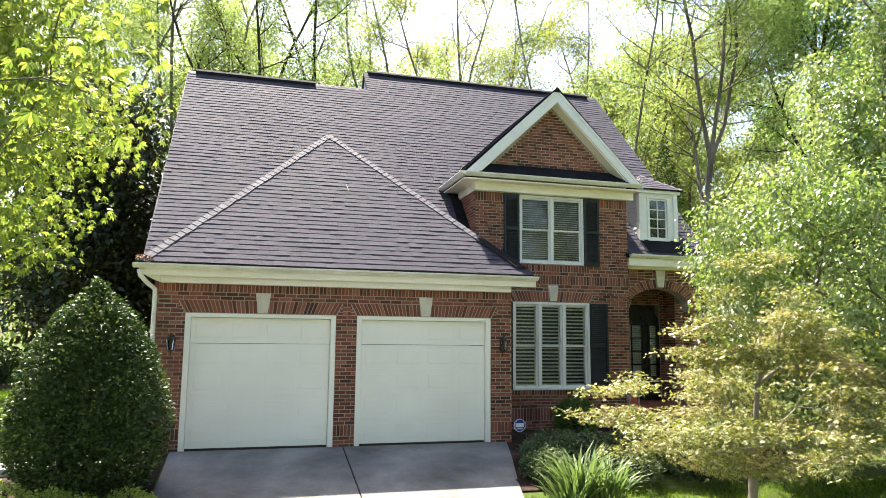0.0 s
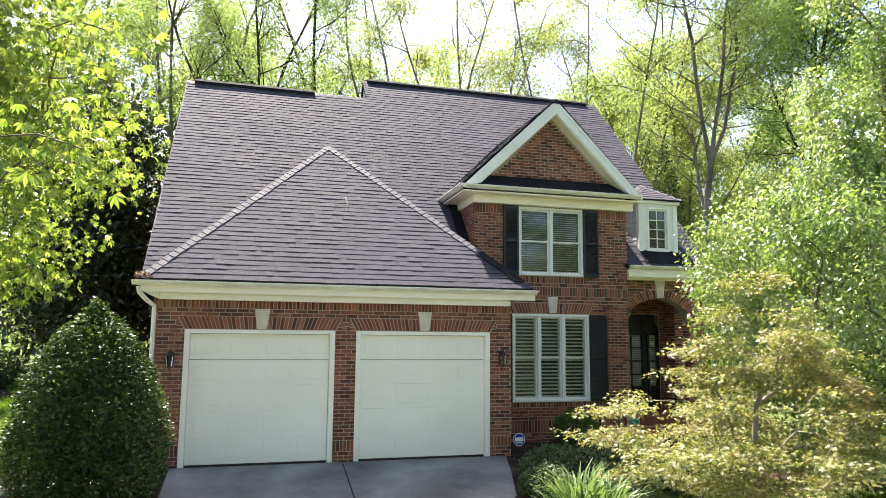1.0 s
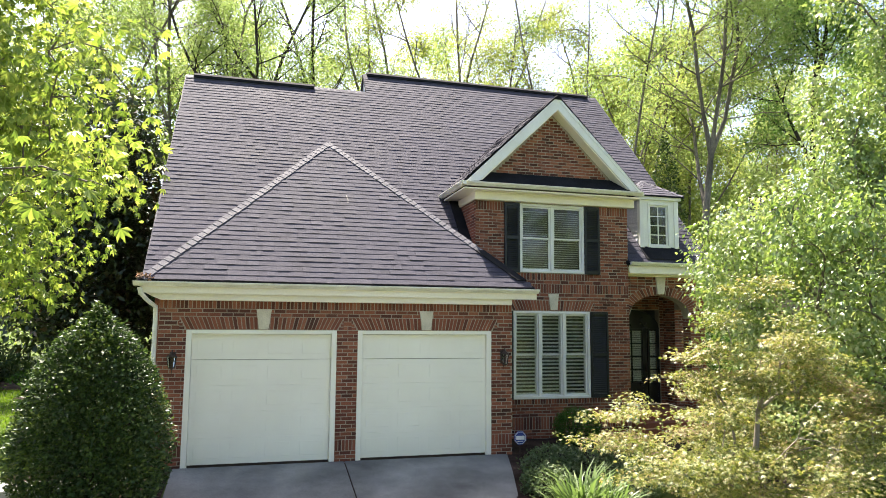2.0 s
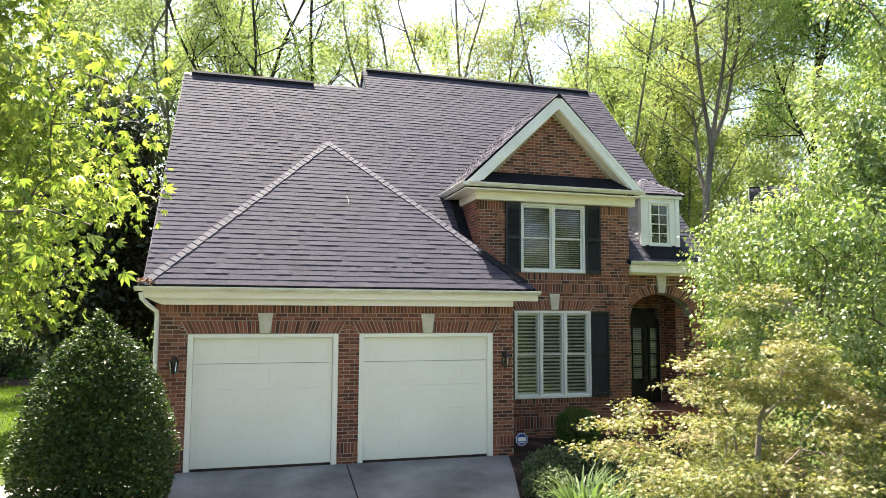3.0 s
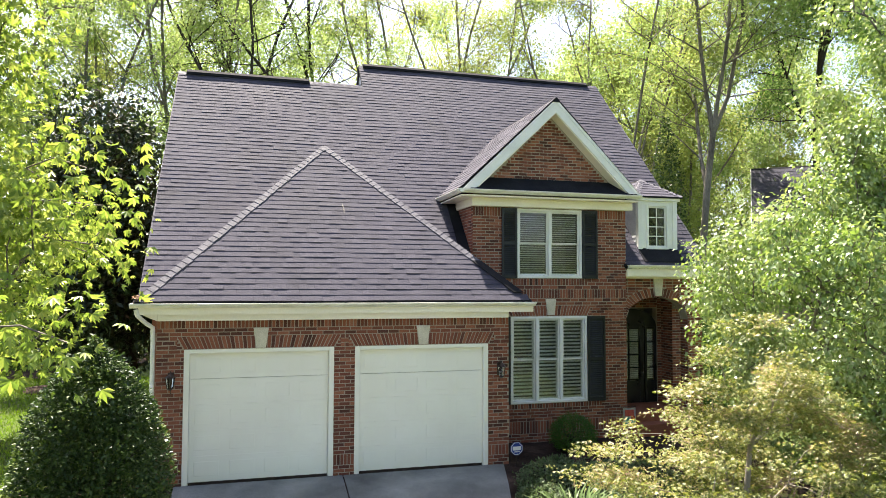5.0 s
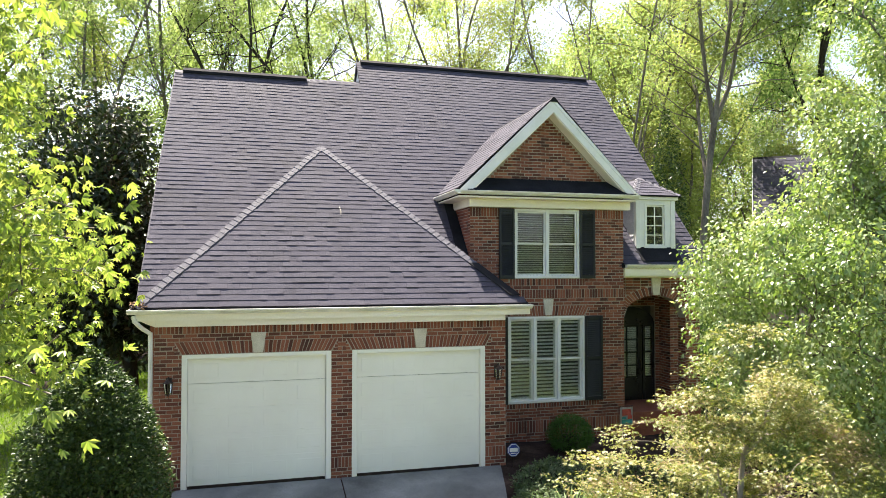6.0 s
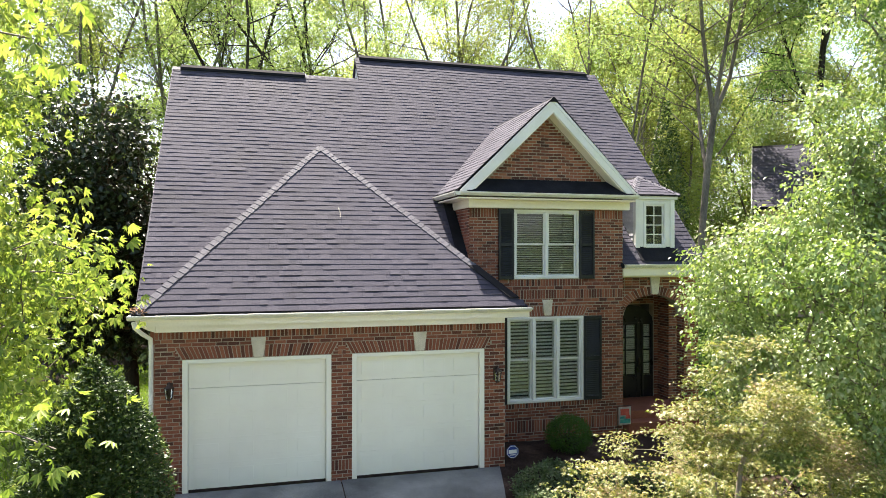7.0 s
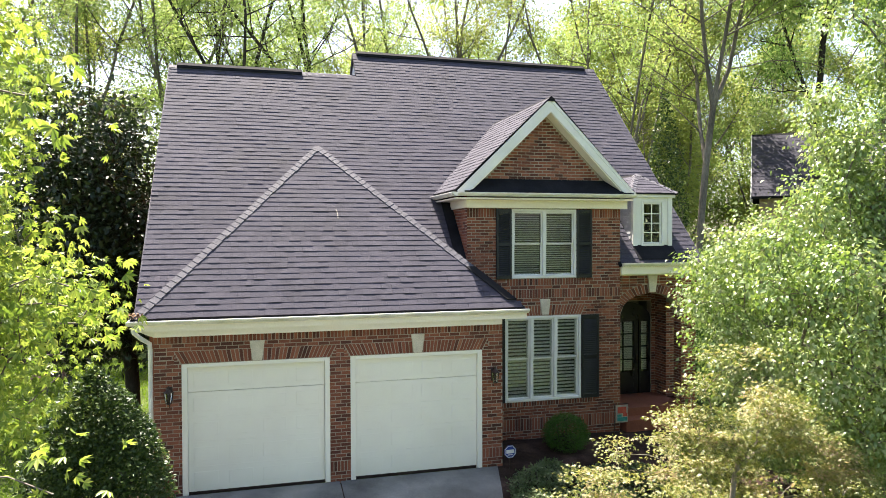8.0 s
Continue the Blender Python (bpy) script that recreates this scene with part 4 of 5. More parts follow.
# black sheet darkening the dormer's shadow at its foot; step_flashing up its cheek
slab("flashing", [(DX0 - 0.03, main_y(4.02), 4.075), (DX1 + 0.03, main_y(4.02), 4.075), (DX1 + 0.03, DY + 0.02, 5.53 + MS * (DY + 0.02 - 2.98) + 0.055), (DX0 - 0.03, DY + 0.02, 5.53 + MS * (DY + 0.02 - 2.98) + 0.055)], 0.012, ROOF_DARK, house, "black apron sheet deepening the shadow under the dormer")
for k in range(8):
    z = 4.1 + k * 0.14
    bm = bmesh.new()
    prism(bm, [(DX0 - 0.11, main_y(z), z + 0.03), (DX0 - 0.005, main_y(z), z + 0.03), (DX0 - 0.005, main_y(z + 0.13), z + 0.15), (DX0 - 0.11, main_y(z + 0.13), z + 0.15)], (0, 0, 0.006))
    part("step_flashing", bm, CAP, house)

# ---- plants ----
DIAMOND = ([(0, 0, 0), (0.45, 0.27, 0.07), (1, 0, -0.05), (0.45, -0.27, 0.07)], [(0, 1, 2), (0, 2, 3)])
LOBED = ([(0, 0, 0), (0.05, 0.38, 0.02), (0.32, 0.20, 0.03), (0.55, 0.50, -0.05), (0.62, 0.17, 0.0), (1.0, 0.0, -0.16), (0.62, -0.17, 0.0), (0.55, -0.50, -0.05), (0.32, -0.20, 0.03), (0.05, -0.38, 0.02)],
         [(0, 1, 2), (0, 2, 4), (2, 3, 4), (0, 4, 5), (0, 5, 6), (0, 6, 8), (6, 7, 8), (0, 8, 9)])


def star_leaf():
    v, f = [], []
    for a, l in ((-1.35, 0.6), (-0.7, 0.85), (0, 1.0), (0.7, 0.85), (1.35, 0.6)):
        c, s, n = math.cos(a), math.sin(a), len(v)
        v += [(0, 0, 0), (0.5 * l * c - 0.12 * s, 0.5 * l * s + 0.12 * c, 0.03), (l * c, l * s, -0.12), (0.5 * l * c + 0.12 * s, 0.5 * l * s - 0.12 * c, 0.03)]
        f += [(n, n + 1, n + 2), (n, n + 2, n + 3)]
    return v, f


def long_leaf():
    """Five drooping leaflets on one stalk."""
    v, f = [], []
    for a, l in ((-1.2, 0.75), (-0.6, 0.95), (0, 1.0), (0.6, 0.95), (1.2, 0.75)):
        c, s, n = math.cos(a), math.sin(a), len(v)
        v += [(0, 0, 0), (0.55 * l * c - 0.17 * s, 0.55 * l * s + 0.17 * c, -0.10), (l * c, l * s, -0.42), (0.55 * l * c + 0.17 * s, 0.55 * l * s - 0.17 * c, -0.10)]
        f += [(n, n + 1, n + 2), (n, n + 2, n + 3)]
    return v, f


OVATE = ([(0, 0, 0), (0.4, 0.3, 0.06), (0.4, -0.3, 0.06), (0.5, 0, -0.03), (1.0, 0, -0.24)], [(0, 3, 1), (1, 3, 4), (0, 2, 3), (2, 4, 3)])
STAR, LONG = star_leaf(), long_leaf()


def mesh_from_arrays(name, verts, tris, material, parent, label="", kind=""):
    me = bpy.data.meshes.new(name)
    me.vertices.add(len(verts))
    me.vertices.foreach_set("co", np.asarray(verts, np.float32).ravel())
    me.loops.add(tris.size)
    me.loops.foreach_set("vertex_index", tris.ravel().astype(np.int32))
    me.polygons.add(len(tris))
    me.polygons.foreach_set("loop_start", np.arange(0, tris.size, 3, dtype=np.int32))
    me.update(calc_edges=True)
    me.validate()
    me.materials.append(material)
    return tagged(under(new(name, me), parent), label, kind=kind)


def leaves(name, at, axis, up, size, shape, material, parent, label=""):
    """Many leaves: places, directions and upward sides as arrays, one mesh."""
    T, F = np.array(shape[0], float), np.array(shape[1], int)
    axis = axis / (np.linalg.norm(axis, axis=1, keepdims=True) + 1e-9)
    side = np.cross(up, axis)
    side /= np.linalg.norm(side, axis=1, keepdims=True) + 1e-9
    nrm = np.cross(axis, side)
    s = np.asarray(size).reshape(-1, 1, 1)
    v = at[:, None, :] + s * (T[None, :, 0:1] * axis[:, None, :] + T[None, :, 1:2] * side[:, None, :] + T[None, :, 2:3] * nrm[:, None, :])
    tris = (F[None] + (np.arange(len(at)) * len(T))[:, None, None]).reshape(-1, 3)
    return mesh_from_arrays(name, v.reshape(-1, 3), tris, material, parent, label, "stuff")


def skeleton_of(rng, trunk, anchors, balance=0.3, wiggle=0.12, rise=0.0):
    """Joins the anchors to the trunk as a branching tree. Returns points and each point's parent."""
    pts = [np.array(p, float) for p in trunk]
    par = [-1] + list(range(len(trunk) - 1))
    path = [0.0]
    for i in range(1, len(pts)):
        path.append(path[-1] + np.linalg.norm(pts[i] - pts[i - 1]))
    low = min(2, len(pts) - 1)
    order = np.argsort([np.linalg.norm(a - pts[len(trunk) // 2]) for a in anchors])
    for k in order:
        a = anchors[k]
        P = np.array(pts[low:])
        d = np.linalg.norm(P - a, axis=1)
        up = np.clip(P[:, 2] - a[2] + rise * np.hypot(P[:, 0] - a[0], P[:, 1] - a[1]), 0, None)
        j = int(np.argmin(d + balance * np.array(path[low:]) + 0.8 * up)) + low
        prev, n = j, max(2, int(d[j - low] / 0.6))
        n = min(n, 5)
        start = pts[j]
        for i in range(1, n + 1):
            f = i / n
            q = start + (a - start) * f + (rng.normal(size=3) * wiggle * d[j - low] * 0.3 if i < n else 0)
            q = q + np.array((0, 0, 0.10 * d[j - low] * math.sin(math.pi * f)))
            pts.append(q)
            par.append(prev)
            path.append(path[prev] + np.linalg.norm(q - pts[prev]))
            prev = len(pts) - 1
    return np.array(pts), par


def branch_mesh(name, pts, par, tip, power, material, parent, base_r=None, label=""):
    n = len(pts)
    w = np.zeros(n)
    kids = np.zeros(n, int)
    for i in range(n - 1, 0, -1):
        if kids[i] == 0:
            w[i] = tip ** power
        w[par[i]] += w[i]
        kids[par[i]] += 1
    r = np.maximum(w, tip ** power) ** (1 / power)
    if base_r:
        r *= 1.0
        big = r > tip * 1.5
        r[big] = tip * 1.5 + (r[big] - tip * 1.5) * (base_r - tip * 1.5) / max(1e-6, r.max() - tip * 1.5)
    V, T = [], []
    for i in range(1, n):
        j = par[i]
        a, b = pts[j], pts[i]
        d = b - a
        L = np.linalg.norm(d)
        if L < 1e-6:
            continue
        d = d / L
        k = 8 if r[i] > 0.06 else (5 if r[i] > 0.02 else 3)
        h = np.array((0, 0, 1.0)) if abs(d[2]) < 0.9 else np.array((1.0, 0, 0))
        s = np.cross(d, h)
        s /= np.linalg.norm(s)
        t = np.cross(d, s)
        ang = np.arange(k) * 2 * math.pi / k
        ring = np.cos(ang)[:, None] * s + np.sin(ang)[:, None] * t
        ra = min(r[j], r[i] * 1.5)
        m = len(V)
        V += list(a - d * ra * 0.2 + ring * ra) + list(b + ring * r[i])
        for q in range(k):
            p = (q + 1) % k
            T += [(m + q, m + p, m + k + p), (m + q, m + k + p, m + k + q)]
    ob = mesh_from_arrays(name, np.array(V), np.array(T), material, parent, label)
    for p in ob.data.polygons:
        p.use_smooth = True
    return r


def crown_points(rng, n, inside, lo, hi, gap=0.0, seed=0.0, scale=0.5):
    out = []
    lo, hi = np.array(lo, float), np.array(hi, float)
    tries = 0
    while len(out) < n and tries < n * 60:
        tries += 1
        p = lo + (hi - lo) * rng.random(3)
        if inside(p) and noise.noise((p[0] * scale + seed, p[1] * scale, p[2] * scale)) > gap - 0.35:
            out.append(p)
    return np.array(out)


def tufts(rng, anchors, per, radius, flat=1.0, droop=0.0, upness=1.0):
    """Leaf places round the anchors, pointing outwards and a little down."""
    k = len(anchors) * per
    c = np.repeat(anchors, per, axis=0)
    off = np.clip(rng.normal(size=(k, 3)), -1.6, 1.6) * radius
    off[:, 2] *= flat
    axis = off / (np.linalg.norm(off, axis=1, keepdims=True) + 1e-6) + rng.normal(size=(k, 3)) * 0.5
    axis[:, 2] -= droop
    up = rng.normal(size=(k, 3)) * 0.55
    up[:, 2] += upness
    return c + off, axis, up


def tree(name, base, trunk, anchors, seed, label, leaf, per, radius, size, shape, bark, tip=0.012, power=2.3, base_r=None, flat=1.0, droop=0.3, upness=1.0, balance=0.3, wiggle=0.12, category="tree", group="", rise=0.0, leafy=None, crown_label=""):
    rng = np.random.default_rng(seed)
    t = thing(name, base, label, category, group)
    pts, par = skeleton_of(rng, trunk, anchors, balance, wiggle, rise)
    branch_mesh("trunk", pts, par, tip, power, bark, t, base_r)
    c = anchors if leafy is None else anchors[leafy(anchors, rng)]
    at, axis, up = tufts(rng, c, per, radius, flat, droop, upness)
    s = size * rng.uniform(0.6, 1.25, len(at))
    leaves("crown", at, axis, up, s, shape, leaf, t, crown_label)
    return t


# lime-green tree beside the drive
rng = np.random.default_rng(31)


def lime_inside(p):
    edge = np.interp(p[2], [2.3, 2.9, 3.9, 4.6, 5.2, 6.0, 7.5, 9.2], [1.8, 2.65, 3.08, 3.0, 2.75, 2.6, 2.45, 0.9])
    if p[2] < 2.45 + 0.7 * max(0.0, -6.2 - p[1]):
        return False
    return math.hypot(p[0] + 3.2, p[1] + 6.4) < edge * (1.0 + 0.14 * noise.noise((p[0] * 0.9, p[1] * 0.9, p[2] * 0.9)))


a = crown_points(rng, 1300, lime_inside, (-6.8, -10.0, 2.3), (0.9, -2.6, 9.3), 0.1, 2.0, 0.8)
for tip, root in (((0.25, -8.87, 3.24), (-2.2, -8.0, 3.6)), ((0.25, -9.25, 5.3), (-2.0, -8.3, 5.2)), ((0.12, -7.96, 4.3), (-1.8, -7.4, 4.3)), ((0.0, -7.43, 4.12), (-1.8, -7.0, 4.2))):
    a = np.vstack([a, [np.array(root) + (np.array(tip) - np.array(root)) * f for f in (0.5, 0.8, 1.0)]])
gz = ground_z(-4, -6)
tree("lime_leaved_tree", (-4.0, -6.2, gz), [(-4.0, -6.2, gz - 0.1), (-3.95, -6.25, gz + 1.2), (-3.85, -6.3, gz + 2.6), (-3.7, -6.35, 3.2), (-3.5, -6.4, 5.0), (-3.4, -6.5, 7.0)], a, 31, "young broadleaf tree with drooping lime-green spring leaves", LEAF_LIME, 40, 0.22, 0.068, LONG, BARK, 0.006, base_r=0.16, flat=0.7, droop=0.9, upness=0.8)

# pale-green tree in front of the porch
rng = np.random.default_rng(41)


def pale_inside(p):
    z = p[2]
    edge = np.interp(z, [0.3, 1.0, 2.5, 3.9, 4.6, 5.2, 6.0, 6.9, 8.2, 10.5, 12.0], [2.3, 2.8, 3.3, 3.5, 2.95, 2.25, 1.5, 1.2, 1.1, 0.8, 0.2])
    d = math.hypot(p[0] - 12.2, (p[1] + 3.2) * 1.15)
    return d < edge * (1.0 + 0.3 * noise.noise((p[0] * 0.8, p[1] * 0.8, z * 0.8)))


a = crown_points(rng, 1750, pale_inside, (7.5, -7.2, 0.3), (16.5, 1.2, 12.0), 0.3, 5.0, 0.8)
gz = ground_z(12.2, -3.2)
tree("pale_green_tree", (12.2, -3.2, gz), [(12.2, -3.2, gz - 0.1), (12.2, -3.2, 0.3), (12.15, -3.2, 1.4), (12.2, -3.15, 3.0), (12.2, -3.2, 5.0), (12.25, -3.2, 7.5), (12.2, -3.2, 11.0)], a, 41, "broad tree with dense pale grey-green leaves", LEAF_SILVER, 70, 0.2, 0.09, OVATE, BARK, 0.007, base_r=0.2, flat=0.7, droop=0.7, upness=1.3)

# laceleaf maple by the drive
rng = np.random.default_rng(51)


def maple_inside(p):
    z = p[2]
    edge = np.interp(z, [0.35, 0.6, 1.0, 1.45, 1.7, 2.1, 2.6, 3.0, 3.3, 3.6], [0.8, 1.8, 2.05, 1.75, 1.45, 1.1, 0.75, 0.5, 0.32, 0.1])
    d = math.hypot(p[0] - 7.4 - 0.13 * z, (p[1] + 4.9) * 1.15)
    layer = 0.5 + 0.5 * math.sin(z * 15 + 6 * noise.noise((p[0] * 0.8, p[1] * 0.8, 0)))
    return d < edge * (1.0 + 0.38 * noise.noise((p[0] * 1.1, p[1] * 1.1, z * 2.2))) and layer > 0.35


a = crown_points(rng, 560, maple_inside, (4.7, -7.8, 0.35), (11.0, -2.0, 3.65), 0.46, 9.0, 1.1)
gz = ground_z(7.35, -5.0)
tree("japanese_maple", (7.4, -5.0, gz), [(7.4, -5.0, gz - 0.1), (7.38, -5.0, gz + 0.12), (7.40, -5.0, gz + 0.3), (7.5, -5.0, 0.5), (7.6, -5.0, 1.4), (7.7, -5.0, 2.3)], a, 51, "layered ornamental maple with yellow-green and pinkish leaves", LEAF_MAPLE, 60, 0.16, 0.05, STAR, PALE_BARK, 0.004, base_r=0.06, flat=0.22, droop=0.25, upness=1.2, balance=0.2)


# clipped holly at the garage corner
def dense_bush(name, centre, base_z, profile, count, size, leaf, seed, label, category="shrub", stems=5, shape=DIAMOND, noise_amp=0.12, depth=0.28):
    """A shrub: leaves in a deep uneven shell round stems; profile gives (height, radius)."""
    rng = np.random.default_rng(seed)
    t = thing(name, (centre[0], centre[1], base_z), label, category)
    hs, rs_ = zip(*profile)
    z = []
    while len(z) < count:
        h = rng.uniform(hs[0], hs[-1])
        if rng.random() * max(rs_) < np.interp(h, hs, rs_) + 0.1:
            z.append(h)
    z = np.array(z)
    ang = rng.uniform(0, 2 * math.pi, count)
    lump = np.array([noise.noise((math.cos(a_) * 2.2 + seed, math.sin(a_) * 2.2, h * 1.6)) for a_, h in zip(ang, z)])
    r = np.interp(z, hs, rs_) * (1 + noise_amp * lump) * (1 - depth * rng.random(count) ** 2.2) + rng.normal(size=count) * 0.03
    at = np.stack([centre[0] + r * np.cos(ang), centre[1] + r * np.sin(ang), base_z + z + rng.normal(size=count) * 0.03], 1)
    out = np.stack([np.cos(ang), np.sin(ang), np.full(count, 0.35)], 1)
    axis = out + rng.normal(size=(count, 3)) * 0.8
    up = out * 0.6 + np.array((0, 0, 0.7)) + rng.normal(size=(count, 3)) * 0.5
    leaves("foliage", at, axis, up, size * rng.uniform(0.6, 1.3, count), shape, leaf, t)
    anchors = at[rng.choice(count, 60)] * 0.9 + np.array((centre[0], centre[1], base_z + 0.5)) * 0.1
    trunk = [(centre[0], centre[1], base_z - 0.1), (centre[0] + 0.02, centre[1], base_z + 0.12), (centre[0], centre[1], base_z + hs[-1] * 0.25), (centre[0], centre[1], base_z + hs[-1] * 0.55)]
    pts, par = skeleton_of(rng, trunk, anchors, 0.2, 0.1)
    branch_mesh("stem", pts, par, 0.006, 2.2, DARK_BARK, t, 0.06)
    return t


dense_bush("holly_bush", (-1.02, -1.95), ground_z(-1, -1.95), [(0.12, 0.7), (0.5, 0.95), (1.0, 1.02), (1.5, 0.96), (2.1, 0.75), (2.6, 0.42), (2.85, 0.15), (3.02, 0.02)], 44000, 0.064, LEAF_HOLLY, 61, "tall clipped cone-shaped dark holly bush", "bush", depth=0.8)
dense_bush("round_shrub", (7.75, 0.62), 0.0, [(0.05, 0.3), (0.2, 0.44), (0.4, 0.47), (0.6, 0.36), (0.75, 0.12)], 9000, 0.035, LEAF_GREEN, 62, "small round bright green shrub against the wall")

dense_bush("side_shrub", (13.6, 4.6), 0.0, [(0.05, 0.8), (0.8, 1.15), (1.8, 1.0), (2.6, 0.5), (2.9, 0.1)], 12000, 0.09, LEAF_GREEN, 63, "leafy green shrub beside the porch", noise_amp=0.3, depth=0.6)

dense_bush("ivy_clad_evergreen", (18.0, 12.6), 0.0, [(0.1, 0.6), (3.0, 0.8), (6.0, 0.8), (8.0, 0.6), (9.5, 0.35), (10.6, 0.06)], 7000, 0.14, LEAF_HOLLY, 64, "tall dark ivy-clad evergreen beside the house", "tree", noise_amp=0.5, depth=0.8)

# magnolia beside the house
rng = np.random.default_rng(71)


def magnolia_inside(p):
    z = p[2]
    edge = np.interp(z, [1.5, 3, 5.5, 7.5, 9.0], [1.3, 1.9, 1.8, 1.2, 0.15])
    return math.hypot(p[0] + 2.7, p[1] - 6.0) < edge * (1 + 0.25 * noise.noise((p[0], p[1], z)))


a = crown_points(rng, 760, magnolia_inside, (-5.5, 3.5, 1.6), (-0.9, 8.5, 9.2), -0.05, 3.0, 0.6)
tree("magnolia_tree", (-1.75, 6.0, 0), [(-1.75, 6.0, -0.1), (-1.8, 6.0, 1.2), (-1.95, 6.0, 2.5), (-2.7, 6.0, 5.0), (-2.7, 6.0, 8.4)], a, 71, "dark evergreen magnolia with glossy leathery leaves beside the house", LEAF_MAGNOLIA, 34, 0.26, 0.17, DIAMOND, DARK_BARK, 0.01, base_r=0.17, droop=0.2)


# woods behind the house
def grow(rng, base, h, start, leaders, fan, limbs, limb_len, rising=0.5, lean=(0.0, 0.0)):
    """A trunk that forks into leaders, which carry limbs and twigs. Returns points, parents and the twig ends."""
    pts, par, ends = [np.array(base, float)], [-1], []

    def line(root, way, length, n, wander, lift):
        d, node_ids = np.array(way, float), [root]
        for _ in range(n):
            d = d / np.linalg.norm(d) + rng.normal(size=3) * wander + np.array((0, 0, lift))
            d /= np.linalg.norm(d)
            pts.append(pts[node_ids[-1]] + d * length / n)
            par.append(node_ids[-1])
            node_ids.append(len(pts) - 1)
        return node_ids, d

    def aside(way, tilt):
        w = np.array(way) / np.linalg.norm(way)
        s = np.cross(w, rng.normal(size=3))
        return w * math.cos(tilt) + s / np.linalg.norm(s) * math.sin(tilt)

    trunk, d = line(0, (lean[0], lean[1], 1.0), h * start, 4, 0.04, 0.02)
    turn = rng.random() * 6.28
    for k in range(leaders):
        az, tilt = turn + 6.28 * k / leaders + rng.normal() * 0.3, fan * rng.uniform(0.55, 1.15) if k else fan * 0.15
        way = (math.cos(az) * math.sin(tilt) + lean[0], math.sin(az) * math.sin(tilt) + lean[1], math.cos(tilt))
        top = h * (1 - start) * rng.uniform(0.75, 1.0)
        stem, _ = line(trunk[-1] if k < 3 else trunk[-2], way, top, 9, 0.085, 0.03)
        for q in range(limbs):
            f = (q + rng.random()) / limbs
            i = min(8, int(f * 8) + 1)
            d0 = pts[stem[i]] - pts[stem[i - 1]]
            length = limb_len * (1.05 - 0.7 * f) * rng.uniform(0.6, 1.2)
            limb, _ = line(stem[i], aside(d0, rng.uniform(0.7, 1.25)), length, 5, 0.12, 0.07 * rising)
            for j in range(2, 6):
                for _ in range(2):
                    d1 = pts[limb[j]] - pts[limb[j - 1]]
                    twig, _ = line(limb[j], aside(d1, rng.uniform(0.4, 1.0)), rng.uniform(0.5, 1.2), 2, 0.2, 0.05)
                    ends.append(pts[twig[-1]])
                    if rng.random() < 0.4:
                        ends.append(pts[twig[-2]])
    return np.array(pts), par, np.array(ends)


def wood_tree(x, y, h, seed, leaf, start=0.3, leaders=4, fan=0.42, limbs=9, limb_len=3.2, per=80, size=0.17, radius=0.3, bark=BARK, thin=-0.15, lean=(0.0, 0.0), rising=0.5):
    rng = np.random.default_rng(seed)
    t = thing("woodland_tree", (x, y, 0), "tall slender woodland tree with thin fresh spring leaves", "tree", "woods behind the house")
    pts, par, ends = grow(rng, (x, y, -0.2), h, start, leaders, fan, limbs, limb_len, rising, lean)
    branch_mesh("trunk", pts, par, 0.013, 2.3, bark, t, 0.0045 * h + 0.03)
    keep = np.array([noise.noise((p[0] * 0.3 + seed, p[1] * 0.3, p[2] * 0.3)) > thin for p in ends])
    c = ends[keep]
    at, axis, up = tufts(rng, c, per, radius, 0.75, 0.35, 0.9)
    leaves("crown", at, axis, up, size * rng.uniform(0.6, 1.25, len(at)), DIAMOND, leaf, t)
    return t


# the forked tree behind the porch roof, and the fan of thin stems beside the ridge end
wood_tree(21.9, 15.9, 29, 101, LEAF_WOOD, 0.38, 4, 0.42, 18, 5.4, 70, 0.16, 0.5, BARK, -0.3, rising=0.0)
wood_tree(19.6, 19.2, 30, 102, LEAF_WOOD_GOLD, 0.1, 7, 0.34, 9, 3.0, 46, 0.15, 0.5, BARK, 0.0, rising=1.0)
wood_tree(28.2, 15.4, 29, 103, LEAF_WOOD_DEEP, 0.5, 4, 0.5, 11, 4.2, 90, 0.18, 0.55, DARK_BARK, -0.35)
wood_tree(13.0, 27.0, 31, 104, LEAF_WOOD_GOLD, 0.34, 4, 0.36, 13, 4.2, 66, 0.16, 0.5, BARK, -0.2)
wood_tree(4.2, 25.0, 30, 105, LEAF_WOOD, 0.36, 3, 0.5, 12, 4.0, 58, 0.16, 0.5, DARK_BARK, -0.1)
wood_tree(8.2, 31.0, 31, 106, LEAF_WOOD, 0.36, 4, 0.4, 12, 4.0, 58, 0.16, 0.5, BARK, -0.1)
wood_tree(0.2, 24.5, 29, 107, LEAF_WOOD, 0.34, 4, 0.45, 12, 3.8, 72, 0.16, 0.5, DARK_BARK, -0.15)
wood_tree(-3.6, 28.0, 30, 108, LEAF_WOOD, 0.32, 4, 0.42, 11, 3.8, 66, 0.16, 0.5, BARK, -0.12)
wood_tree(-8.0, 27.0, 28, 109, LEAF_WOOD, 0.28, 4, 0.45, 12, 4.0, 74, 0.17, 0.5, BARK, -0.2)
wood_tree(-14.5, 26.0, 27, 110, LEAF_WOOD, 0.25, 4, 0.45, 12, 4.0, 80, 0.18, 0.5, BARK, -0.2)
wood_tree(17.0, 33.0, 27, 111, LEAF_WOOD, 0.3, 4, 0.35, 10, 3.2, 60, 0.18, 0.5, BARK, -0.1)
wood_tree(26.5, 24.0, 28, 112, LEAF_WOOD_GOLD, 0.2, 5, 0.4, 11, 3.6, 80, 0.19, 0.5, BARK, -0.3)
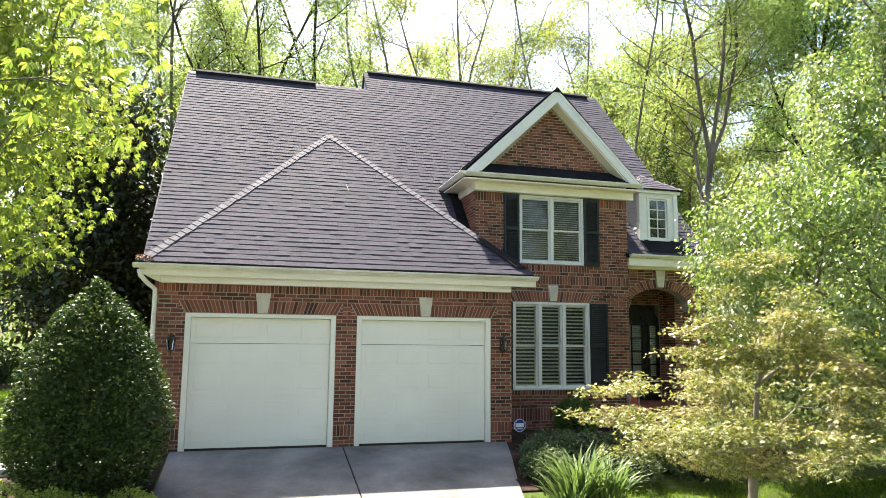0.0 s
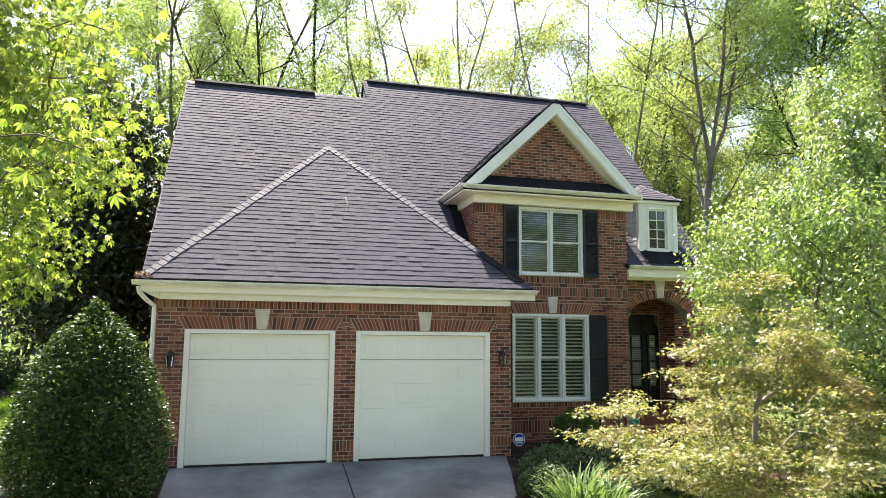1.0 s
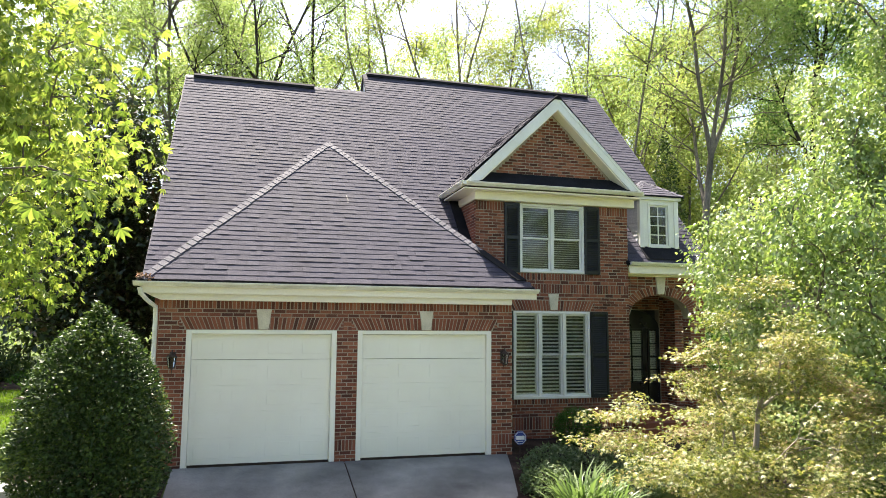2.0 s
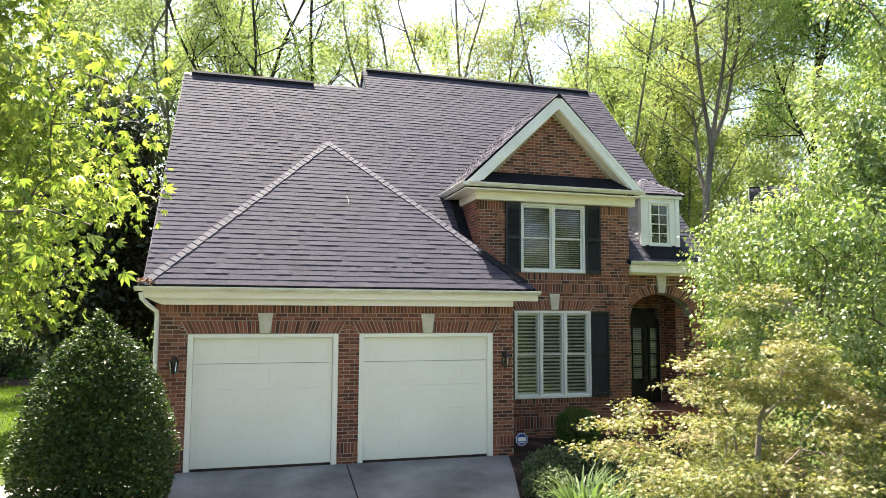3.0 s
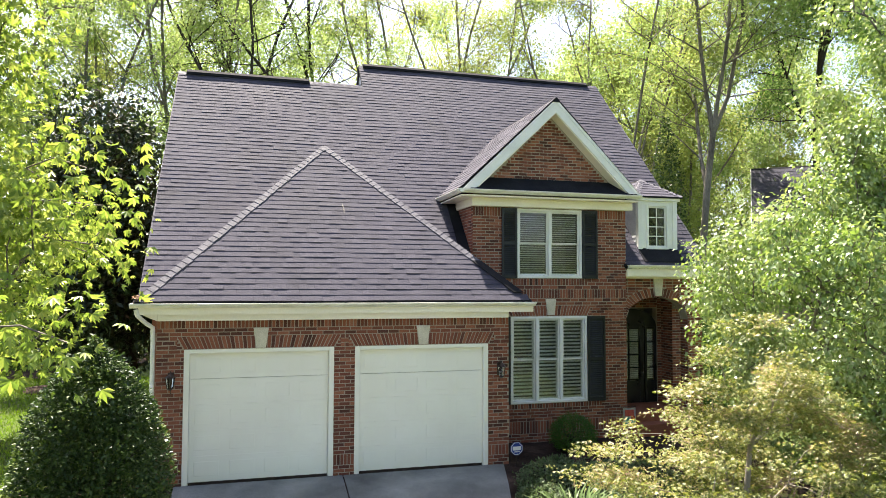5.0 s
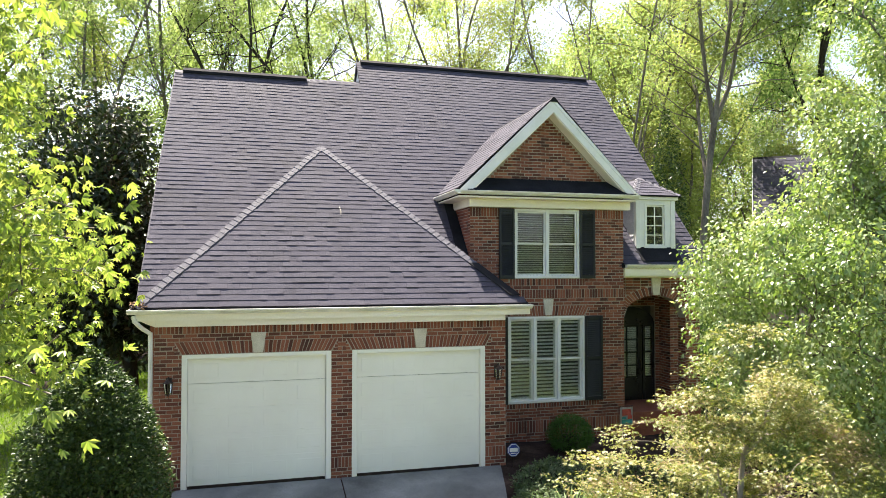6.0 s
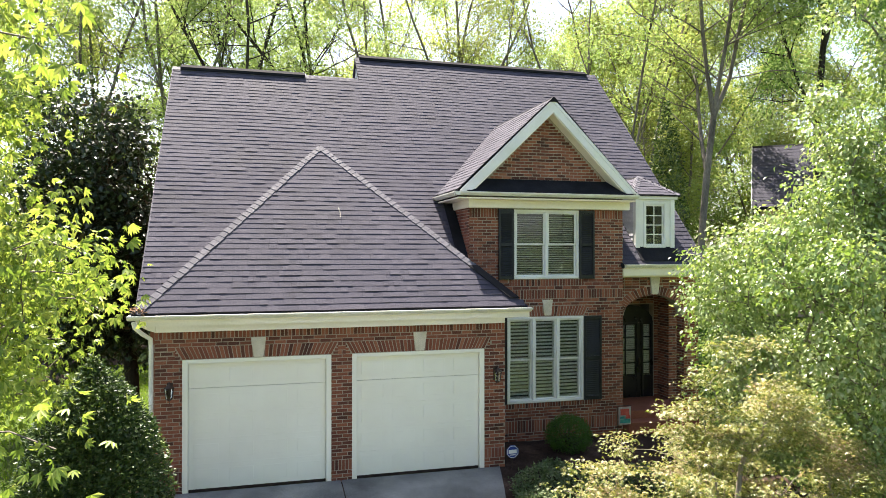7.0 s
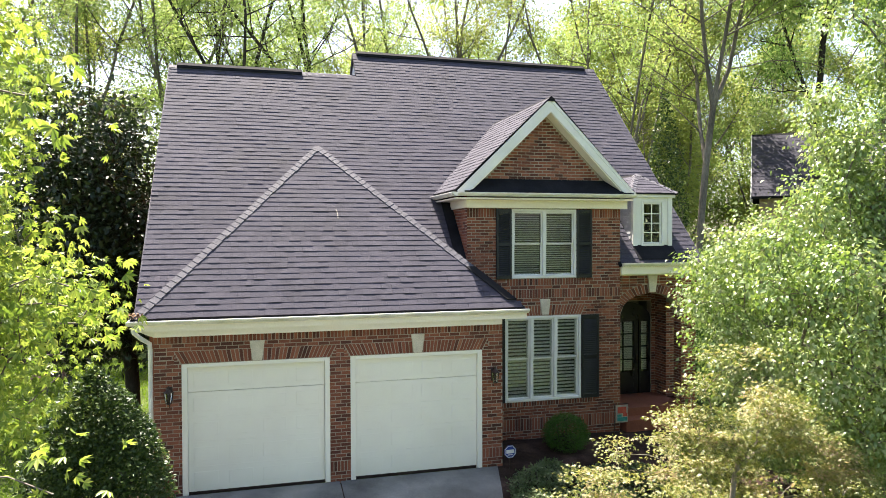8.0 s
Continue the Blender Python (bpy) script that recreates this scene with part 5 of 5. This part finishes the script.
wood_tree(45.0, 24.0, 29, 113, LEAF_WOOD_DEEP, 0.25, 4, 0.5, 12, 4.4, 90, 0.2, 0.55, BARK, -0.3)
wood_tree(54.0, 32.0, 29, 114, LEAF_WOOD, 0.25, 4, 0.5, 11, 4.4, 85, 0.22, 0.55, BARK, -0.3)
FAR_WOODS = [(30, 34, 27), (36, 37, 27), (44, 37, 28), (21, 34, 24), (-17, 36, 32), (-9, 40, 33), (-2, 42, 33), (4, 39, 29), (10, 44, 31), (24, 44, 30), (31, 40, 30), (39, 46, 31), (49, 42, 32), (64, 40, 32)]
for i, (x, y, h) in enumerate(FAR_WOODS):
    wood_tree(x, y, h, 140 + i, (LEAF_WOOD, LEAF_WOOD, LEAF_WOOD_GOLD)[i % 3], 0.1 if x > 18 else 0.15, 4, 0.5, 12, 4.4, 68, 0.23, 0.6, BARK, -0.25 if x > 12 else -0.16)
# trees across the street, which the windows mirror
for i, (x, y, h) in enumerate(((-14, -44, 17), (-3, -47, 19), (9, -45, 16), (21, -46, 19), (32, -42, 17))):
    wood_tree(x, y, h, 160 + i, LEAF_WOOD_DEEP, 0.2, 4, 0.5, 9, 3.8, 60, 0.26, 0.45, BARK, -0.35)


# far understorey: one uneven belt of small leaves behind the trunks
def leaf_belt(name, xs, ys, zs, count, size, leaf, seed, label, gap=-0.1):
    rng = np.random.default_rng(seed)
    at = []
    while len(at) < count:
        p = np.array((rng.uniform(*xs), rng.uniform(*ys), zs[0] + (zs[1] - zs[0]) * rng.random() ** 1.5))
        if noise.noise((p[0] * 0.25, p[1] * 0.2, p[2] * 0.3 + seed)) > gap:
            at.append(p)
    at = np.array(at)
    k = len(at)
    up = rng.normal(size=(k, 3)) * 0.6 + np.array((0, 0, 1.0))
    ob = leaves(name, at, rng.normal(size=(k, 3)), up, size * rng.uniform(0.6, 1.4, k), DIAMOND, leaf, None, label)
    return tagged(ob, label, "undergrowth", kind="stuff")


leaf_belt("far_undergrowth", (-40, 75), (34, 44), (0.2, 13), 42000, 0.42, LEAF_WOOD, 5, "distant bright green woodland undergrowth")
leaf_belt("dark_shrubbery", (-12, -2.5), (18, 22), (0.1, 7.5), 20000, 0.18, LEAF_HOLLY, 7, "dark evergreen shrubbery beyond the side lawn", 0.0)
leaf_belt("hedge_undergrowth", (-16, -4.5), (15, 19), (0.1, 3.6), 14000, 0.16, LEAF_GREEN, 6, "dark green undergrowth at the lawn edge", -0.05)

# ---- drive, beds and lawn ----


def drive_left(y):
    return -0.12 if y > -1.5 else -0.12 - 0.02 * (-1.5 - y)


def drive_right(y):
    return np.interp(-y, [0, 0.9, 2.0, 3.2, 4.2, 6, 30], [5.95, 5.72, 5.4, 5.1, 4.95, 4.9, 4.9])


drive = thing("driveway", (2.7, -4, ground_z(2.7, -4)), "weathered grey concrete driveway with a centre joint", "driveway", kind="structure")
for half in (0, 1):
    ys = steps(-0.02, -7, 24) + steps(-8, -26, 12)
    verts, faces = [], []
    for y in ys:
        l, r, c = drive_left(y), drive_right(y), 2.80
        a, b = (l, c - 0.012) if half == 0 else (c + 0.012, r)
        for x in (a, b):
            z = ground_z(x, y) + 0.012
            verts += [(x, y, z), (x, y, z - 0.12)]
    for i in range(len(ys) - 1):
        n = i * 4
        m = n + 4
        faces += [(n, m, m + 2, n + 2), (n, n + 1, m + 1, m), (n + 2, m + 2, m + 3, n + 3)]
    raw("slab", verts, faces, CONCRETE, drive)
raw("joint", [(2.78, -0.1, ground_z(0, -0.1) - 0.004), (2.82, -0.1, ground_z(0, -0.1) - 0.004), (2.82, -7, ground_z(0, -7) - 0.004), (2.78, -7, ground_z(0, -7) - 0.004)], [(0, 1, 2, 3)], MULCH, drive, "dark open joint between the slabs")


def bed_inside(x, y):
    return x > drive_right(y) - 0.05 and x < 11.5 and y > -2.2 - 0.25 * math.sin(x * 1.3) and y < 1.9


grid_sheet("planting_bed", steps(4.8, 11.6, 60), steps(-3.6, 1.9, 50), 0.0, MULCH, "dark bark-mulched planting bed along the wall", rough=0.03, inside=bed_inside, category="bed")
grid_sheet("planting_bed", steps(-2.6, -0.15, 24), steps(-4.2, 0.4, 40), 0.0, MULCH, "dark bark-mulched bed under the holly", rough=0.03, category="bed")
grid_sheet("mulch_bank", steps(-16, -3.5, 40), steps(15.3, 24, 20), 0.02, MULCH, "reddish bark mulch at the edge of the woods", rough=0.05, category="bed")
part("side_walk", boxes((-3.2, -0.75, -0.9, 0.1, -0.16, -0.03), bevel=0.01), PALE_CONCRETE, None)
tagged(bpy.data.objects["side_walk"], "pale concrete walk behind the holly", "walk", kind="structure")
tagged(raw("front_walk", [(x, y + dy, ground_z(x, y + dy) + 0.015) for x, y in ((13.2, -2.4), (15.2, 0.2), (16.6, 2.6), (18.5, 5.0)) for dy in (-0.55, 0.55)], [(0, 2, 3, 1), (2, 4, 5, 3), (4, 6, 7, 5)], PALE_CONCRETE), "pale concrete front walk", "walk", kind="structure")


def grass_field(name, xs, ys, count, seed, label, inside=None, h=0.07):
    rng = np.random.default_rng(seed)
    at = np.stack([rng.uniform(*xs, count), rng.uniform(*ys, count), np.zeros(count)], 1)
    if inside:
        at = at[[inside(p[0], p[1]) for p in at]]
    at[:, 2] = [ground_z(p[0], p[1]) - 0.03 for p in at]
    k = len(at)
    axis = rng.normal(size=(k, 3)) * 0.45 + np.array((0, 0, 1.0))
    ob = leaves(name, at, axis, rng.normal(size=(k, 3)), h * rng.uniform(0.6, 1.4, k), ([(0, -0.07, 0), (0, 0.07, 0), (1, 0, 0.1)], [(0, 1, 2)]), GRASS, None, label)
    return tagged(ob, label, "grass", kind="stuff")


grass_field("front_lawn_grass", (4.9, 14), (-9, -2.6), 60000, 1, "short sunlit lawn grass", lambda x, y: x > drive_right(y) + 0.05 and not bed_inside(x, y))
grass_field("side_lawn_grass", (-12, -0.9), (0.4, 15.4), 60000, 2, "short sunlit lawn grass beside the house", None, 0.1)

# sword-leaved clump, ground cover, low shrubs
rng = np.random.default_rng(81)


def sword_clump(x, y, n, h, seed):
    rng = np.random.default_rng(seed)
    t = thing("iris_clump", (x, y, ground_z(x, y)), "clump of arching pale green sword-shaped leaves", "plant", "iris clumps")
    blade = ([(0, -0.018, 0), (0, 0.018, 0), (0.4, -0.026, 0.02), (0.4, 0.026, 0.02), (0.75, -0.02, -0.06), (0.75, 0.02, -0.06), (1.0, 0, -0.28)], [(0, 1, 3), (0, 3, 2), (2, 3, 5), (2, 5, 4), (4, 5, 6)])
    a = rng.uniform(0, 2 * math.pi, n)
    r = 0.24 * np.sqrt(rng.random(n))
    at = np.stack([x + r * np.cos(a), y + r * np.sin(a), np.full(n, ground_z(x, y) - 0.01)], 1)
    spread = rng.uniform(0.15, 0.85, n)
    axis = np.stack([np.cos(a) * spread, np.sin(a) * spread, np.ones(n)], 1)
    up = np.stack([np.cos(a), np.sin(a), np.full(n, 0.2)], 1) * -1 + rng.normal(size=(n, 3)) * 0.25
    leaves("foliage", at, axis, up, h * rng.uniform(0.6, 1.15, n), blade, LEAF_IRIS, t)


for i, (x, y, n, h) in enumerate(((6.15, -2.75, 170, 0.78), (6.5, -2.95, 130, 0.7), (5.85, -3.0, 90, 0.6))):
    sword_clump(x, y, n, h, 90 + i)
for i, (x, y, r) in enumerate(((6.25, -1.35, 0.5), (6.9, -1.6, 0.55), (7.5, -1.5, 0.5), (5.95, -1.95, 0.42), (8.2, -1.6, 0.5), (6.75, -0.85, 0.35), (7.4, -2.2, 0.45), (8.6, -2.3, 0.5))):
    z = ground_z(x, y)
    dense_bush("low_shrub", (x, y), z, [(0.02, r * 0.8), (r * 0.5, r), (r * 0.95, r * 0.6), (r * 1.15, 0.05)], 2600, 0.055, LEAF_BED, 200 + i, "low loose grey-green shrub in the bed", noise_amp=0.3)
for i, (x, y, r) in enumerate(((-0.28, -2.95, 0.34), (-1.15, -3.15, 0.42), (-1.75, -3.0, 0.45), (-0.75, -3.2, 0.36))):
    z = ground_z(x, y)
    dense_bush("low_shrub", (x, y), z, [(0.02, r * 0.8), (r * 0.6, r), (r * 1.1, r * 0.6), (r * 1.35, 0.05)], 2600, 0.05, LEAF_LIME, 220 + i, "low bright yellow-green shrub beside the drive", noise_amp=0.3)

# ---- fittings ----


def wall_lamp(x, z, y):
    t = thing("wall_lantern", (x, y, z), "black iron wall lantern beside the garage door", "lamp", "garage lanterns")
    bm = boxes((x - 0.05, x + 0.05, y - 0.03, y - 0.012, z - 0.12, z + 0.14), bevel=0.006)
    part("backplate", bm, IRON, t)
    bm = bmesh.new()
    tube(bm, [(x, y - 0.03, z + 0.05), (x, y - 0.09, z + 0.16), (x, y - 0.14, z + 0.17), (x, y - 0.15, z + 0.13)], 0.010, 6)
    tube(bm, [(x, y - 0.02, z - 0.1), (x, y - 0.06, z - 0.17), (x, y - 0.03, z - 0.22)], 0.009, 6)
    part("bracket", bm, IRON, t)
    bm = bmesh.new()
    lathe(bm, x, y - 0.15, [(0.012, z + 0.14), (0.03, z + 0.12), (0.085, z + 0.075), (0.09, z + 0.065)], 6)
    lathe(bm, x, y - 0.15, [(0.055, z - 0.13), (0.055, z - 0.115), (0.02, z - 0.15)], 6)
    for k in range(6):
        a = math.pi * k / 3
        tube(bm, [(x + 0.08 * math.cos(a), y - 0.15 + 0.08 * math.sin(a), z + 0.07), (x + 0.05 * math.cos(a), y - 0.15 + 0.05 * math.sin(a), z - 0.12)], 0.006, 4)
    part("cage", bm, IRON, t)
    bm = bmesh.new()
    lathe(bm, x, y - 0.15, [(0.045, z - 0.115), (0.072, z + 0.063)], 6)
    g = part("lantern_glass", bm, GLASS, t)
    g.visible_shadow = False


wall_lamp(5.86, 1.86, 0.0)
wall_lamp(-0.2, 1.84, 0.0)

# yard sign: an eight-sided blue plate on a stake, its lettering as plain bars
SIGN_BLUE = surface("sign_blue", [(0, (0.02, 0.04, 0.20)), (1, (0.03, 0.055, 0.26))], 4, 50, 0.35, 0.0)
sx, sy, sz = 6.16, -0.18, 0.33
sign = thing("yard_sign", (sx, sy, ground_z(sx, sy)), "small blue octagonal yard sign on a stake", "sign")
bm = bmesh.new()
prism(bm, [(sx + 0.135 * math.cos(math.pi * (k + 0.5) / 4), sy, sz + 0.135 * math.sin(math.pi * (k + 0.5) / 4)) for k in range(8)], (0, 0.012, 0))
part("plate", bm, SIGN_BLUE, sign)
bm = bmesh.new()
for k in range(8):
    a, b = math.pi * (k + 0.5) / 4, math.pi * (k + 1.5) / 4
    prism(bm, [(sx + r * math.cos(t), sy - 0.003, sz + r * math.sin(t)) for t, r in ((a, 0.125), (b, 0.125), (b, 0.113), (a, 0.113))], (0, 0.004, 0))
part("rim", bm, WHITE, sign, "white border line")
part("bar", boxes((sx - 0.085, sx + 0.085, sy - 0.004, sy, sz - 0.035, sz + 0.04), bevel=0.002), WHITE, sign, "white bar of lettering")
part("bar", boxes((sx - 0.06, sx + 0.06, sy - 0.004, sy, sz - 0.07, sz - 0.055)), WHITE, sign)
part("stake", boxes((sx - 0.012, sx + 0.012, sy + 0.012, sy + 0.024, -0.12, sz)), IRON, sign)

# garden flag on its stand
FLAG_BASE = surface("flag_cloth", [(0, (0.50, 0.48, 0.44)), (1, (0.62, 0.60, 0.55))], 6, 80, 0.8, 0.1)
FLAG_RED = surface("flag_red", [(0, (0.42, 0.05, 0.04)), (1, (0.55, 0.12, 0.08))], 20, 80, 0.8, 0.0)
FLAG_TEAL = surface("flag_teal", [(0, (0.03, 0.20, 0.18)), (1, (0.06, 0.32, 0.27))], 20, 80, 0.8, 0.0)
fx, fy, fz = 9.32, 1.0, 0.39
flag = thing("garden_flag", (fx, fy, 0.0), "small red and teal garden flag on an iron stand", "flag")
bm = bmesh.new()
tube(bm, [(fx - 0.19, fy, -0.05), (fx - 0.19, fy, 0.8), (fx + 0.17, fy, 0.8)], 0.008, 6)
part("stand", bm, IRON, flag)
bm = bmesh.new()
grid = [[bm.verts.new((fx - 0.16 + 0.32 * i / 8, fy + 0.012 * math.sin(i * 1.1), fz - 0.02 + 0.4 * j / 6)) for i in range(9)] for j in range(7)]
for j in range(6):
    for i in range(8):
        bm.faces.new((grid[j][i], grid[j][i + 1], grid[j + 1][i + 1], grid[j + 1][i]))
bmesh.ops.solidify(bm, geom=bm.faces, thickness=0.004)
part("cloth", bm, FLAG_BASE, flag)
part("red_patch", boxes((fx - 0.12, fx + 0.1, fy - 0.02, fy - 0.016, fz + 0.2, fz + 0.34), (fx + 0.02, fx + 0.13, fy - 0.02, fy - 0.016, fz + 0.12, fz + 0.2), bevel=0.002), FLAG_RED, flag, "red printed flowers")
part("teal_patch", boxes((fx - 0.13, fx + 0.12, fy - 0.024, fy - 0.02, fz + 0.02, fz + 0.11), (fx - 0.13, fx - 0.02, fy - 0.024, fy - 0.02, fz + 0.12, fz + 0.17), bevel=0.002), FLAG_TEAL, flag, "teal printed band")

# ---- neighbouring house ----
nb = thing("neighbour_house", (37, 26, 0), "distant house with grey shingle roof among the trees", "house")
NBRICK = surface("pale_brick", [(0, (0.30, 0.20, 0.15)), (1, (0.46, 0.36, 0.29))], 2, 12, 0.9, 0.2)
bm = bmesh.new()
prism(bm, [(33.0, 22.6, 0), (33.0, 29.4, 0), (33.0, 29.4, 7.2), (33.0, 26, 10.8), (33.0, 22.6, 7.2)], (12, 0, 0))
part("wall", bm, NBRICK, nb, "pale brick gable wall")
for s in (-1, 1):
    e = Vector((32.5, 26 + s * 4.1, 6.7))
    rn = Roof("x", e if s < 0 else e + Vector((13, 0, 0)), (1, 0, 0) if s < 0 else (-1, 0, 0), (0, -s * 4.1, 4.3), "", 41 + s)
    rn.E = 0.3
    rn.lay(math.hypot(4.1, 4.3), lambda v: [(0, 13)])
    bm = bmesh.new()
    prism(bm, [tuple(e), tuple(e + Vector((13, 0, 0))), (45.5, 26, 11.0), (32.5, 26, 11.0)], (0, 0, -0.15))
    dk2 = part("roof", bm, ROOF_DARK, nb)
    raw("shingles", rn.verts, rn.faces, SHINGLE, dk2, "grey shingles", "stuff")
for s in (-1, 1):
    bm = bmesh.new()
    prism(bm, [(32.45, 26, 10.98), (32.45, 26 + s * 4.1, 6.68), (32.45, 26 + s * 4.0, 6.35), (32.45, 26, 10.55)], (0.06, 0, 0))
    part("rake_board", bm, WHITE, nb, "white rake board")

# young tree in the side lawn
rng = np.random.default_rng(301)
a = crown_points(rng, 120, lambda p: math.hypot(p[0] + 5.3, p[1] - 12.6) < 1.5 * math.sin(max(0.05, min(1.0, (p[2] - 1.6) / 3.4)) * math.pi) + 0.2, (-7, 11, 1.7), (-3.6, 14.3, 5.2), -0.1, 4.0, 0.7)
tree("young_tree", (-5.3, 12.6, 0), [(-5.3, 12.6, -0.1), (-5.28, 12.6, 0.9), (-5.25, 12.6, 1.8), (-5.3, 12.6, 3.2), (-5.3, 12.6, 4.6)], a, 301, "young tree with a thin dark trunk on the lawn", LEAF_LIME, 40, 0.25, 0.12, DIAMOND, DARK_BARK, 0.008, base_r=0.09)

bm = bmesh.new()
lathe(bm, -5.3, 12.6, [(1.0, -0.06), (0.92, 0.02), (0.6, 0.07), (0.2, 0.1)], 22)
tagged(part("mulch_ring", bm, MULCH, smooth=True), "ring of dark bark mulch round the young tree", "bed", kind="structure")

# scraps on the roof
pos = Vector((2.95, 1.55, 5.11))
bm = bmesh.new()
tube(bm, [pos + Vector((0.0, -0.13, -0.10)), pos + Vector((0.01, -0.02, 0.0)), pos + Vector((-0.02, 0.09, 0.105))], 0.0045, 5)
tagged(part("roof_twig", bm, STONE), "pale bleached twig lying on the garage roof", "twig")
rng = np.random.default_rng(302)
k = 160
at = np.stack([EL + 0.06 + rng.random(k) * 0.22, EAVE_Y + 0.05 + rng.random(k) * 0.25, np.full(k, EAVE_Z + 0.02)], 1)
at[:, 2] += 0.01 + rng.random(k) * 0.10
DRY = surface("dry_leaf", [(0, (0.14, 0.07, 0.035)), (1, (0.34, 0.2, 0.11))], 12, 60, 0.8, 0.2)
tagged(leaves("dry_leaves", at, rng.normal(size=(k, 3)), rng.normal(size=(k, 3)) * 0.5 + np.array((0, 0, 1.0)), 0.07 * rng.uniform(0.6, 1.3, k), DIAMOND, DRY, None), "brown dry leaves caught in the gutter corner", "leaves", kind="stuff")

# the neighbouring house stands askew
nb.location = (39.2, 26.0, 0.0)
nb.scale = (1, 1, 1.08)
nb.rotation_euler = (0, 0, radians(-40))
